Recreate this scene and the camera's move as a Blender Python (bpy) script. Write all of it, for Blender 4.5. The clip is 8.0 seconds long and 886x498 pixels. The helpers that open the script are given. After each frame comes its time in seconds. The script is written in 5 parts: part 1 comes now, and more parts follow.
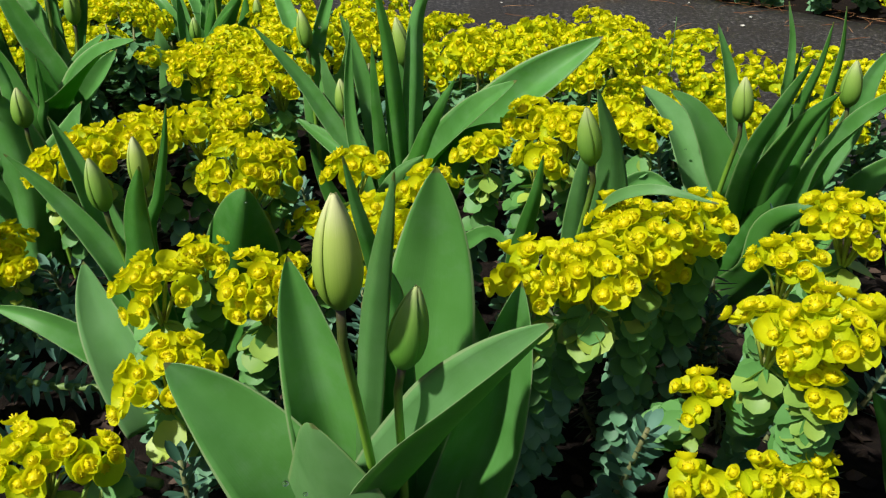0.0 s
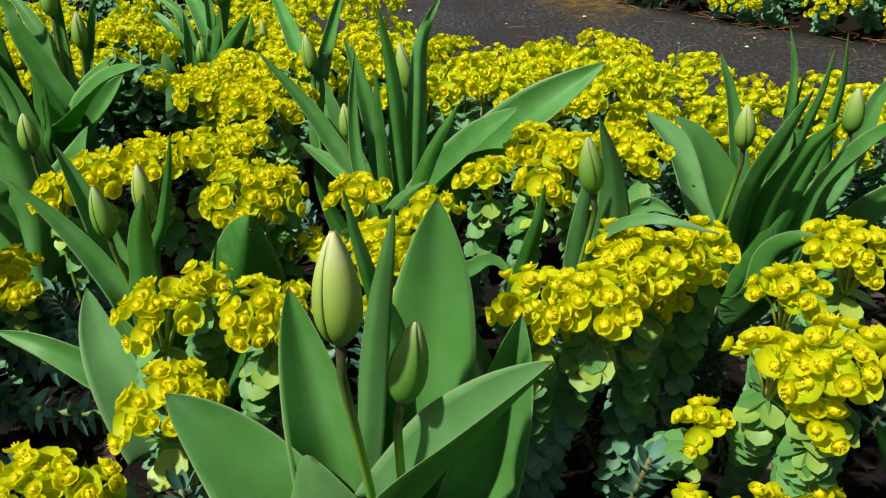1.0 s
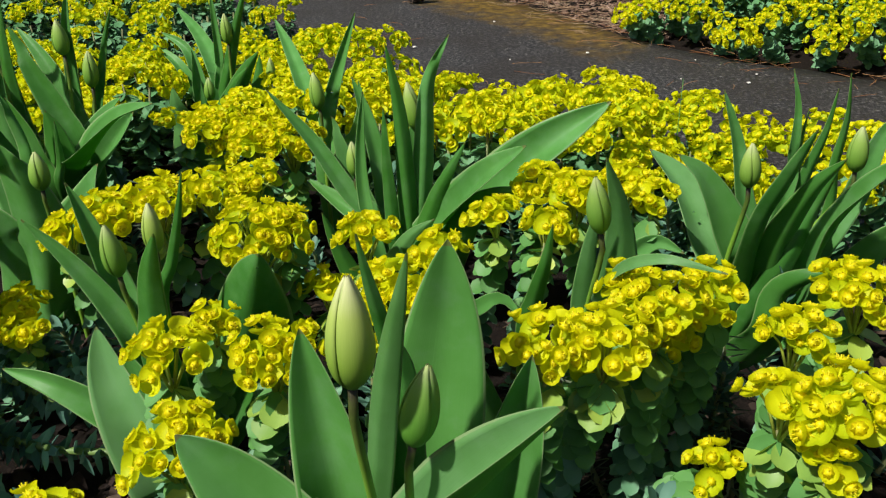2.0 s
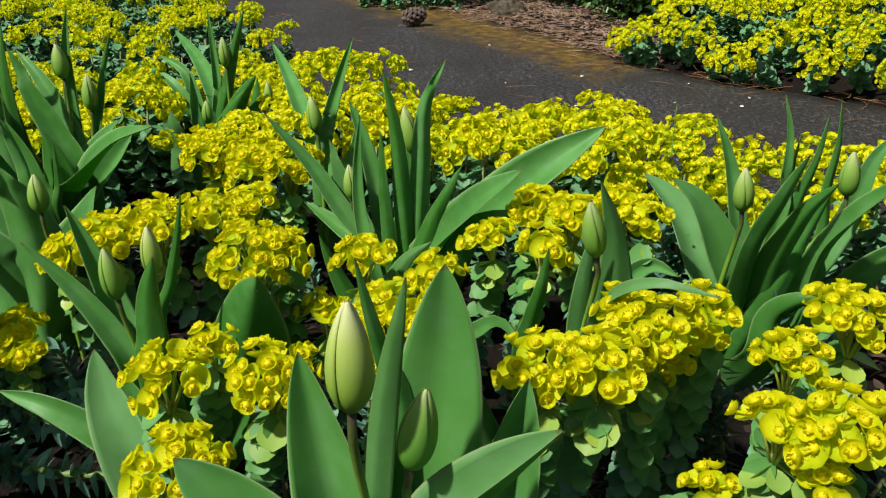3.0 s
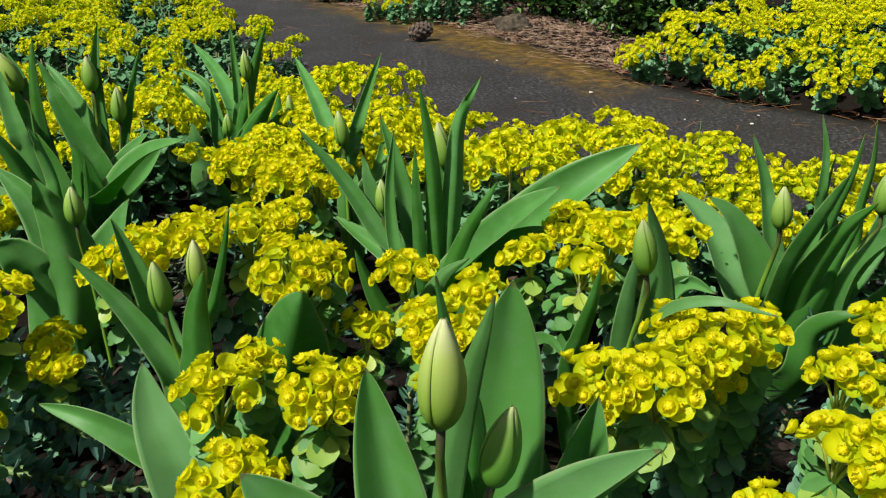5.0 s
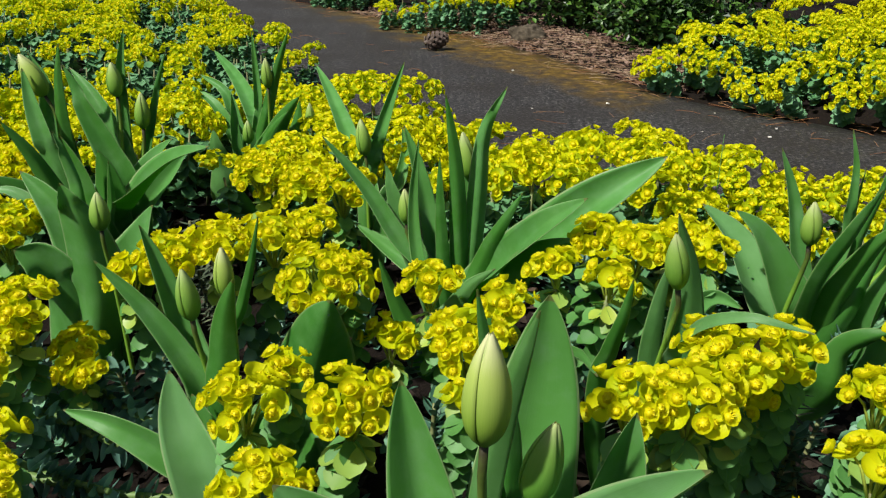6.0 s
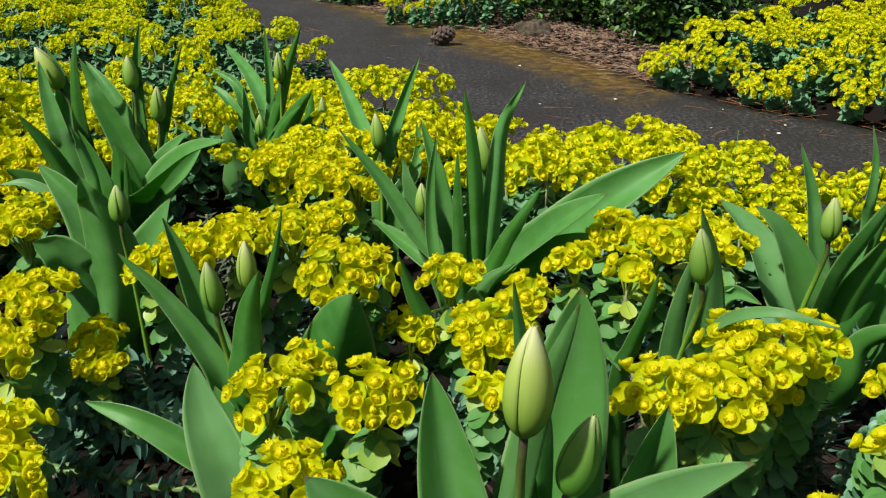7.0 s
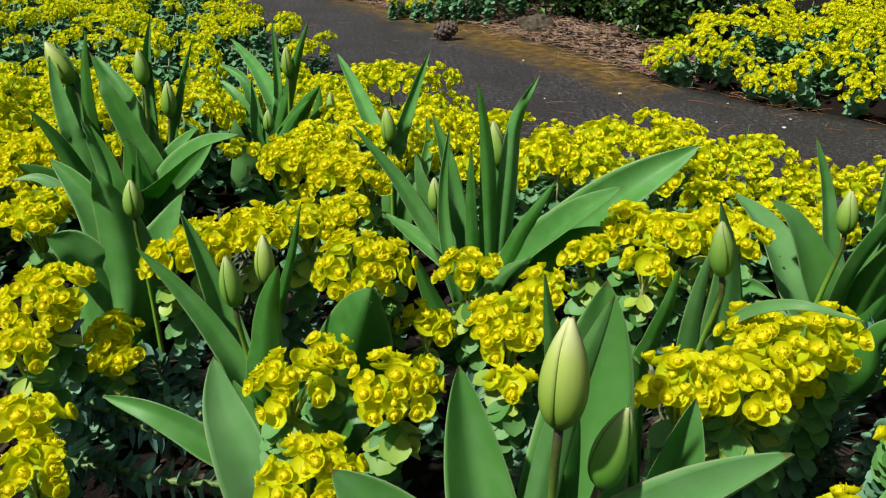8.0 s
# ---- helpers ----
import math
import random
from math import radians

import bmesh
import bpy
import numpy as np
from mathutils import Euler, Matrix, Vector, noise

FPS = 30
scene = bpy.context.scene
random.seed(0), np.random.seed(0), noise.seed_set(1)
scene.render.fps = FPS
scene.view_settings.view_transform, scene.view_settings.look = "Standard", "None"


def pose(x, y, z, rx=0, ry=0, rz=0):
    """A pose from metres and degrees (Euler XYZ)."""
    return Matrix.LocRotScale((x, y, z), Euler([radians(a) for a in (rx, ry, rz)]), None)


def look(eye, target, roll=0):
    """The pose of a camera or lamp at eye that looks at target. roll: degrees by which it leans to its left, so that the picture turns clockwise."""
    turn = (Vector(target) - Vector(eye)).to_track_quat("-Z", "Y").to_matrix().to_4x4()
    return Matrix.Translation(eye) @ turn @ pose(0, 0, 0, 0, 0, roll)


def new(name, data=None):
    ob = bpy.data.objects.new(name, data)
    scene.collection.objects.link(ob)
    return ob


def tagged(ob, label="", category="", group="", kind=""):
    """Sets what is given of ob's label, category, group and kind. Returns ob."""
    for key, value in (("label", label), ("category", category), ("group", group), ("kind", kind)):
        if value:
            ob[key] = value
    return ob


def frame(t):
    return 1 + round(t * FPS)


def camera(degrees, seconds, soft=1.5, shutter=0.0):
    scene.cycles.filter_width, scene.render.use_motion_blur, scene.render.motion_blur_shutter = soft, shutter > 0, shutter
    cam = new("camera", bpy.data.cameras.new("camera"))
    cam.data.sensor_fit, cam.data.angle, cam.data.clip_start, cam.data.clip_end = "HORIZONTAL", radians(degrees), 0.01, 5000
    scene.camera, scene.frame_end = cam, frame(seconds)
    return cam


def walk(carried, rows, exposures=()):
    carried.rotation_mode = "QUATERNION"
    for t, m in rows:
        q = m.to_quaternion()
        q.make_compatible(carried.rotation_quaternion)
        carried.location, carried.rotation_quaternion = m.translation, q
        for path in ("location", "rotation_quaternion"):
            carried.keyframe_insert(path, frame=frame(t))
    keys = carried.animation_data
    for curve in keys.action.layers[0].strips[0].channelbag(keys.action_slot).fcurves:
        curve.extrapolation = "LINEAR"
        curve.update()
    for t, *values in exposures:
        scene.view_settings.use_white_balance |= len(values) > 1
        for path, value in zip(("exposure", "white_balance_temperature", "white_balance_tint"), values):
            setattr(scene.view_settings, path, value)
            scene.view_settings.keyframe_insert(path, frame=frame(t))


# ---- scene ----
cam = camera(55.9, 8.0, 1.25)
PATH = [
    (0, (0.029, -0.007, 0.546), (-0.012, 1.755, -0.399), -0.2),
    (0.5, (0.029, -0.004, 0.551), (-0.004, 1.77, -0.371), 0.2),
    (1, (0.032, -0.004, 0.555), (-0.023, 1.776, -0.355), -0.3),
    (1.5, (0.029, -0.004, 0.558), (-0.036, 1.796, -0.313), -0.4),
    (3, (0.026, -0.009, 0.566), (-0.025, 1.825, -0.229), -0.1),
    (3.5, (0.02, -0.014, 0.566), (-0.026, 1.832, -0.203), 0.1),
    (4, (0.009, -0.015, 0.565), (-0.031, 1.83, -0.205), 0.3),
    (4.5, (-0.007, -0.014, 0.568), (-0.04, 1.831, -0.204), 0.4),
    (6, (-0.039, -0.007, 0.569), (-0.097, 1.847, -0.178), 1.1),
    (6.5, (-0.046, -0.008, 0.569), (-0.113, 1.843, -0.185), 1.2),
    (7, (-0.058, -0.01, 0.568), (-0.119, 1.84, -0.189), 1.3),
    (7.5, (-0.068, -0.009, 0.568), (-0.124, 1.839, -0.194), 1.3),
    (8, (-0.075, -0.011, 0.566), (-0.134, 1.835, -0.201), 1.2),
]
walk(cam, [(t, look(eye, target, roll)) for t, eye, target, roll in PATH])

# ---- world and sun ----
world = bpy.data.worlds.new("sky")
scene.world = world
world.use_nodes = True
wn = world.node_tree.nodes
sky = wn.new("ShaderNodeTexSky")
sky.sky_type, sky.sun_disc = "NISHITA", False
SUN_ELEVATION, SUN_AZIMUTH = 52.0, 231.0      # degrees; azimuth clockwise from +y
sky.sun_elevation, sky.sun_rotation = radians(SUN_ELEVATION), radians(SUN_AZIMUTH)
sky.air_density, sky.dust_density = 1.0, 2.0
world.node_tree.links.new(sky.outputs[0], wn["Background"].inputs[0])
wn["Background"].inputs[1].default_value = 0.048
sun = new("sun", bpy.data.lights.new("sun", "SUN"))
sun.data.energy, sun.data.angle, sun.data.color = 4.6, radians(2.0), (1.0, 0.97, 0.90)
sd = Vector((math.sin(radians(SUN_AZIMUTH)) * math.cos(radians(SUN_ELEVATION)), math.cos(radians(SUN_AZIMUTH)) * math.cos(radians(SUN_ELEVATION)), math.sin(radians(SUN_ELEVATION))))
sun.matrix_world = look(sd * 20, (0, 0, 0))
scene.view_settings.exposure = 0.34


# ---- materials ----
class Nodes:
    """A small builder for node materials."""

    def __init__(self, name, rough=0.5, spec=0.5):
        self.mat = bpy.data.materials.new(name)
        self.mat.use_nodes = True
        self.t = self.mat.node_tree
        self.b = self.t.nodes["Principled BSDF"]
        self.b.inputs["Roughness"].default_value = rough
        self.b.inputs["Specular IOR Level"].default_value = spec

    def add(self, kind, **sets):
        n = self.t.nodes.new(kind)
        for k, v in sets.items():
            n.inputs[k].default_value = v
        return n

    def link(self, a, b):
        self.t.links.new(a, b)

    def noise(self, scale, detail=4.0, vec=None, rough=0.55):
        n = self.add("ShaderNodeTexNoise", Scale=scale, Detail=detail, Roughness=rough)
        if vec is not None:
            self.link(vec, n.inputs["Vector"])
        return n.outputs["Fac"]

    def coords(self, which="Object"):
        return self.add("ShaderNodeTexCoord").outputs[which]

    def world_coords(self):
        return self.add("ShaderNodeNewGeometry").outputs["Position"]

    def ramp(self, fac, stops):
        n = self.add("ShaderNodeValToRGB")
        e = n.color_ramp.elements
        while len(e) < len(stops):
            e.new(0.5)
        for el, (p, c) in zip(e, stops):
            el.position, el.color = p, (*c, 1)
        self.link(fac, n.inputs[0])
        return n.outputs[0]

    def mix(self, fac, a, b, mode="MIX"):
        n = self.t.nodes.new("ShaderNodeMix")
        n.data_type, n.blend_type = "RGBA", mode
        for sock, v in ((n.inputs[0], fac), (n.inputs[6], a), (n.inputs[7], b)):
            if isinstance(v, (int, float)):
                sock.default_value = v
            elif isinstance(v, tuple):
                sock.default_value = (*v, 1)
            else:
                self.link(v, sock)
        return n.outputs[2]

    def math(self, op, a, b=0.0, clamp=False):
        n = self.t.nodes.new("ShaderNodeMath")
        n.operation, n.use_clamp = op, clamp
        for sock, v in zip(n.inputs, (a, b)):
            if isinstance(v, (int, float)):
                sock.default_value = v
            else:
                self.link(v, sock)
        return n.outputs[0]

    def color(self, c):
        if isinstance(c, tuple):
            self.b.inputs["Base Color"].default_value = (*c, 1)
        else:
            self.link(c, self.b.inputs["Base Color"])
        return c

    def bump(self, fac, strength=0.3, dist=0.002):
        n = self.add("ShaderNodeBump", Strength=strength, Distance=dist)
        self.link(fac, n.inputs["Height"])
        self.link(n.outputs[0], self.b.inputs["Normal"])

    def thin(self, c, amount):
        """Light shining through a leaf."""
        tr = self.t.nodes.new("ShaderNodeBsdfTranslucent")
        if isinstance(c, tuple):
            tr.inputs[0].default_value = (*c, 1)
        else:
            self.link(c, tr.inputs[0])
        mx = self.t.nodes.new("ShaderNodeMixShader")
        mx.inputs[0].default_value = amount
        self.link(self.b.outputs[0], mx.inputs[1])
        self.link(tr.outputs[0], mx.inputs[2])
        self.link(mx.outputs[0], self.t.nodes["Material Output"].inputs["Surface"])

    def rand(self):
        return self.add("ShaderNodeObjectInfo").outputs["Random"]

    def island(self):
        return self.add("ShaderNodeNewGeometry").outputs["Random Per Island"]

    def split(self, vec):
        n = self.t.nodes.new("ShaderNodeSeparateXYZ")
        self.link(vec, n.inputs[0])
        return n.outputs


def tulip_leaf_material(name, waxy):
    """Upper side with a waxy bloom, underside plain deep green."""
    m = Nodes(name, 0.4, 0.32)
    uv = m.coords("UV")
    s = m.split(uv)
    # fine parallel veins: stretched noise across the blade
    stretch = m.add("ShaderNodeMapping", Scale=(1.2, 60.0, 1.0))
    m.link(uv, stretch.inputs[0])
    veins = m.noise(1.0, 3.0, stretch.outputs[0])
    cloud = m.noise(38.0, 4.0, m.world_coords())
    c = m.ramp(cloud, [(0.3, (0.056, 0.215, 0.038)), (0.5, (0.090, 0.285, 0.070)), (0.75, (0.160, 0.390, 0.130))])
    c = m.mix(m.ramp(veins, [(0.4, (0, 0, 0)), (0.65, (0.3, 0.3, 0.3))]), c, (0.055, 0.21, 0.022))
    broad = m.noise(11.0, 3.0, m.world_coords())
    c = m.mix(m.ramp(broad, [(0.35, (0.5, 0.5, 0.5)), (0.6, (0, 0, 0))]), c, (0.055, 0.19, 0.018))
    c = m.mix(m.math("MULTIPLY", m.math("ADD", m.math("MULTIPLY", cloud, 1.2), 0.4), waxy), c, (0.17, 0.43, 0.115))
    c = m.mix(m.math("MULTIPLY", m.rand(), 0.5), c, (0.13, 0.38, 0.07))
    # chosen leaves paled further: waxy bloom, with their sunlit sheen put into the colour
    bloom = m.add("ShaderNodeAttribute")
    bloom.attribute_type, bloom.attribute_name = "OBJECT", "bloom"
    c = m.mix(m.math("MULTIPLY", bloom.outputs["Fac"], m.math("ADD", m.math("MULTIPLY", cloud, 0.8), 0.35), clamp=True), c, (0.25, 0.47, 0.22))
    rub = m.noise(24.0, 5.0, m.world_coords(), 0.65)
    c = m.mix(m.ramp(rub, [(0.52, (0, 0, 0)), (0.66, (0.28, 0.28, 0.28))]), c, (0.22, 0.42, 0.20))
    # pale margin
    edge = m.math("GREATER_THAN", m.math("ABSOLUTE", m.math("SUBTRACT", s[1], 0.5)), 0.472)
    c = m.mix(m.math("MULTIPLY", edge, 0.6), c, (0.38, 0.48, 0.24))
    c = m.mix(m.math("MULTIPLY", m.math("GREATER_THAN", s[0], 0.988), 0.6), c, (0.20, 0.10, 0.05))
    if not waxy:
        c = m.mix(1.0, c, (0.72, 0.80, 0.62), "MULTIPLY")
    m.color(c)
    m.link(m.math("ADD", m.math("MULTIPLY", m.noise(70.0, 3.0, m.world_coords()), 0.25), 0.32), m.b.inputs["Roughness"])
    m.bump(veins, 0.22, 0.0008)
    m.thin(m.mix(0.75, c, (0.15, 0.47, 0.020)), 0.36)
    return m.mat


def bud_material():
    m = Nodes("tulip_petal", 0.45, 0.2)
    uv = m.coords("UV")
    s = m.split(uv)
    stretch = m.add("ShaderNodeMapping", Scale=(1.5, 45.0, 1.0))
    m.link(uv, stretch.inputs[0])
    streak = m.noise(1.0, 3.0, stretch.outputs[0])
    h = m.math("ADD", s[0], m.math("MULTIPLY", m.math("SUBTRACT", streak, 0.5), 0.25))
    green = m.ramp(h, [(0.0, (0.055, 0.22, 0.020)), (0.45, (0.090, 0.31, 0.04)), (0.8, (0.17, 0.39, 0.06)), (1.0, (0.42, 0.52, 0.20))])
    pale = m.ramp(h, [(0.0, (0.13, 0.30, 0.03)), (0.3, (0.28, 0.45, 0.06)), (0.7, (0.46, 0.58, 0.14)), (1.0, (0.74, 0.74, 0.42))])
    att = m.add("ShaderNodeAttribute")
    att.attribute_type, att.attribute_name = "OBJECT", "pale"
    c = m.mix(att.outputs["Fac"], green, pale)
    m.color(c)
    m.bump(streak, 0.15, 0.0008)
    m.thin(c, 0.24)
    return m.mat


def simple(name, stops, scale, rough=0.6, spec=0.4, bump=0.3, dist=0.002, through_amount=0.0, detail=5.0, vary=0.0, by="island"):
    m = Nodes(name, rough, spec)
    n = m.noise(scale, detail, m.world_coords())
    f = n
    if vary:
        r = m.island() if by == "island" else m.rand()
        f = m.math("ADD", m.math("MULTIPLY", n, 1 - vary), m.math("MULTIPLY", r, vary), clamp=True)
    c = m.color(m.ramp(f, stops))
    if bump:
        m.bump(n, bump, dist)
    if through_amount:
        m.thin(c, through_amount)
    return m.mat


def stem_material():
    """Green stem that turns purplish brown under the bud."""
    m = Nodes("tulip_stem", 0.45, 0.3)
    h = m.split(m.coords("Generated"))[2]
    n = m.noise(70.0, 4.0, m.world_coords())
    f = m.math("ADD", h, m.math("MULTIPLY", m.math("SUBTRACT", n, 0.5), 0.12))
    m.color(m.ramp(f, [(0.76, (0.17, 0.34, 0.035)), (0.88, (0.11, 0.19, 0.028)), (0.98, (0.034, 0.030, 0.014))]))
    return m.mat


def bract_material():
    """Yellow bracts, greener towards the throat of each floret."""
    m = Nodes("spurge_bract", 0.5, 0.2)
    s = m.split(m.coords("Object"))
    d = m.math("SQRT", m.math("ADD", m.math("MULTIPLY", s[0], s[0]), m.math("MULTIPLY", s[1], s[1])))
    n = m.noise(160.0, 3.0, m.world_coords())
    f = m.math("ADD", m.math("MULTIPLY", d, 78.0), m.math("MULTIPLY", m.math("SUBTRACT", n, 0.5), 0.5))
    c = m.ramp(f, [(0.1, (0.70, 0.74, 0.004)), (0.45, (0.82, 0.80, 0.005)), (0.9, (0.88, 0.84, 0.008))])
    c = m.mix(m.math("MULTIPLY", m.rand(), 0.4), c, (0.72, 0.76, 0.006))
    m.color(c)
    m.bump(n, 0.15, 0.0006)
    m.thin(c, 0.58)
    return m.mat


LEAF = tulip_leaf_material("tulip_leaf", 0.32)
LEAF_UNDER = tulip_leaf_material("tulip_leaf_underside", 0.0)
PETAL = bud_material()
STEM = stem_material()
BRACT = bract_material()
BRACT_FAR = simple("spurge_bract_far", [(0.15, (0.58, 0.65, 0.004)), (0.5, (0.76, 0.75, 0.004)), (0.85, (0.84, 0.80, 0.006))], 150, 0.5, 0.15, 0.0, 0.0006, 0.46, 2.0, 0.65)
GLAND = simple("spurge_gland", [(0.3, (0.84, 0.74, 0.006)), (0.7, (0.90, 0.80, 0.012))], 300, 0.4, 0.25, 0.2, 0.0005, 0.4)
OUTER = simple("spurge_outer_bract", [(0.2, (0.50, 0.62, 0.010)), (0.5, (0.66, 0.72, 0.008)), (0.85, (0.80, 0.79, 0.008))], 120, 0.5, 0.2, 0.1, 0.0006, 0.5, 3.0, 0.6, "object")
RAY = simple("spurge_ray", [(0.3, (0.30, 0.38, 0.05)), (0.7, (0.42, 0.48, 0.07))], 90, 0.5)
SPURGE_STEM = simple("spurge_stem", [(0.3, (0.14, 0.13, 0.05)), (0.7, (0.20, 0.24, 0.10))], 90, 0.6)
TRAIL_STEM = simple("spurge_trailing_stem", [(0.3, (0.085, 0.15, 0.035)), (0.7, (0.16, 0.25, 0.07))], 90, 0.55)
GLAUCOUS = simple("spurge_leaf", [(0.15, (0.070, 0.21, 0.045)), (0.5, (0.115, 0.30, 0.075)), (0.9, (0.165, 0.36, 0.125))], 60, 0.5, 0.25, 0.15, 0.001, 0.28, 4.0, 0.6, "object")
BLUE_LEAF = simple("spurge_lower_leaf", [(0.15, (0.055, 0.155, 0.075)), (0.5, (0.125, 0.285, 0.150)), (0.9, (0.21, 0.40, 0.26))], 60, 0.5, 0.3, 0.15, 0.001, 0.18, 4.0, 0.6, "object")
GLAUCOUS_FAR = simple("spurge_leaf_far", [(0.15, (0.045, 0.135, 0.050)), (0.5, (0.095, 0.235, 0.10)), (0.9, (0.17, 0.34, 0.19))], 60, 0.55, 0.2, 0.0, 0.001, 0.06, 2.0, 0.6)
SHOOT_LEAF = simple("spurge_shoot_leaf", [(0.15, (0.028, 0.085, 0.052)), (0.5, (0.068, 0.165, 0.110)), (0.9, (0.15, 0.29, 0.215))], 60, 0.5, 0.3, 0.0, 0.001, 0.05, 2.0, 0.6)
TRAIL_LEAF = simple("spurge_trailing_leaf", [(0.15, (0.055, 0.145, 0.105)), (0.5, (0.12, 0.26, 0.20)), (0.9, (0.24, 0.42, 0.35))], 60, 0.45, 0.4, 0.0, 0.001, 0.06, 2.0, 0.6)
COLLAR = simple("spurge_collar_leaf", [(0.15, (0.17, 0.31, 0.06)), (0.5, (0.26, 0.40, 0.07)), (0.9, (0.40, 0.50, 0.06))], 70, 0.45, 0.4, 0.15, 0.001, 0.2, 3.0, 0.6, "object")
NEEDLE = simple("pine_needle", [(0.2, (0.17, 0.065, 0.025)), (0.5, (0.30, 0.13, 0.05)), (0.85, (0.42, 0.24, 0.12))], 40, 0.6, 0.3, 0.0, 0.001, 0.0, 2.0, 0.7)
STRAW = simple("pine_straw", [(0.2, (0.14, 0.075, 0.04)), (0.5, (0.34, 0.22, 0.13)), (0.85, (0.52, 0.40, 0.27))], 40, 0.6, 0.3, 0.0, 0.001, 0.0, 2.0, 0.7)
CHIP = simple("bark_chip", [(0.2, (0.045, 0.024, 0.016)), (0.5, (0.17, 0.10, 0.075)), (0.85, (0.36, 0.25, 0.19))], 70, 0.8, 0.2, 0.3, 0.002, 0.0, 5.0, 0.75)
LITTER = simple("leaf_litter", [(0.2, (0.012, 0.007, 0.005)), (0.5, (0.050, 0.032, 0.024)), (0.85, (0.22, 0.155, 0.12))], 70, 0.8, 0.2, 0.3, 0.002, 0.0, 5.0, 0.7)
WITHERED = simple("withered_leaf", [(0.2, (0.028, 0.042, 0.026)), (0.5, (0.065, 0.090, 0.052)), (0.85, (0.13, 0.15, 0.085))], 70, 0.75, 0.2, 0.0, 0.002, 0.0, 4.0, 0.6)
# copy of the leaf litter with the plants' deep shade put into its colours
LITTER_SHADED = simple("leaf_litter_shaded", [(0.2, (0.008, 0.005, 0.004)), (0.5, (0.022, 0.014, 0.010)), (0.85, (0.075, 0.050, 0.036))], 70, 0.8, 0.2, 0.3, 0.002, 0.0, 5.0, 0.7)
SHRUB = simple("shrub_leaf", [(0.2, (0.010, 0.032, 0.007)), (0.5, (0.034, 0.095, 0.014)), (0.9, (0.12, 0.26, 0.03))], 20, 0.4, 0.5, 0.0, 0.001, 0.15, 2.0, 0.7)
BARK = simple("bark", [(0.3, (0.05, 0.035, 0.025)), (0.7, (0.12, 0.085, 0.06))], 50, 0.85, 0.2, 0.6, 0.004)
CONE = simple("cone_scale", [(0.2, (0.020, 0.013, 0.010)), (0.5, (0.075, 0.050, 0.038)), (0.85, (0.30, 0.25, 0.21))], 90, 0.7, 0.3, 0.3, 0.002, 0.0, 4.0, 0.5)
ROCK = simple("rock", [(0.3, (0.025, 0.020, 0.013)), (0.5, (0.07, 0.056, 0.038)), (0.7, (0.17, 0.14, 0.10))], 30, 0.9, 0.2, 0.7, 0.01)
PALE = simple("pale_petal", [(0.3, (0.55, 0.52, 0.45)), (0.7, (0.8, 0.78, 0.72))], 90, 0.6)


def water_material():
    m = Nodes("water", 0.02, 0.5)
    m.b.inputs["Transmission Weight"].default_value = 1.0
    m.b.inputs["IOR"].default_value = 1.33
    return m.mat


WATER = water_material()


def soil_material():
    m = Nodes("soil", 0.95, 0.15)
    w = m.world_coords()
    a, b = m.noise(9.0, 6.0, w), m.noise(120.0, 6.0, w, 0.7)
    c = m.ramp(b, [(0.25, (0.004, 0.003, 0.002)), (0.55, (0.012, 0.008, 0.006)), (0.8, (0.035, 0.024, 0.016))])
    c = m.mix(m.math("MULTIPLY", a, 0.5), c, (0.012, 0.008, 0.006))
    m.color(c)
    m.bump(b, 0.9, 0.01)
    return m.mat


def path_material():
    """Old dark asphalt: fine aggregate, pale grains, damp and mossy patches along the far edge."""
    m = Nodes("asphalt", 0.72, 0.35)
    w = m.world_coords()
    s = m.split(w)
    fine, grain, broad = m.noise(210.0, 6.0, w, 0.8), m.noise(80.0, 5.0, w, 0.7), m.noise(3.2, 5.0, w)
    fleck = m.math("ADD", m.math("MULTIPLY", fine, 0.45), m.math("MULTIPLY", grain, 0.55))
    c = m.ramp(fleck, [(0.42, (0.004, 0.004, 0.004)), (0.48, (0.018, 0.017, 0.017)), (0.54, (0.055, 0.052, 0.050)), (0.61, (0.30, 0.28, 0.26))])
    c = m.mix(m.ramp(broad, [(0.38, (0, 0, 0)), (0.62, (0.62, 0.62, 0.62))]), c, (0.022, 0.017, 0.013))
    # moss and rust-brown needle dust in a band along the far edge
    d = m.math("ADD", m.math("MULTIPLY", m.math("SUBTRACT", s[0], 0.27), 0.875), m.math("MULTIPLY", m.math("SUBTRACT", s[1], 3.72), 0.483))
    d = m.math("SUBTRACT", d, m.math("MAXIMUM", m.math("MULTIPLY", m.math("SUBTRACT", s[0], 0.45), 1.6), 0.0))
    d = m.math("ADD", d, m.math("MULTIPLY", m.math("SUBTRACT", m.noise(6.0, 6.0, w, 0.7), 0.5), 0.7))
    moss = m.ramp(m.math("ADD", d, 0.86), [(0.44, (0, 0, 0)), (0.66, (1.0, 1.0, 1.0))])
    mossc = m.ramp(m.noise(22.0, 5.0, w), [(0.34, (0.040, 0.022, 0.005)), (0.5, (0.12, 0.070, 0.007)), (0.66, (0.23, 0.140, 0.014))])
    m.color(m.mix(m.math("MULTIPLY", moss, m.ramp(grain, [(0.3, (0.4, 0.4, 0.4)), (0.55, (1, 1, 1))])), c, mossc))
    m.bump(m.math("ADD", fine, grain), 0.8, 0.004)
    return m.mat


SOIL = soil_material()
ASPHALT = path_material()


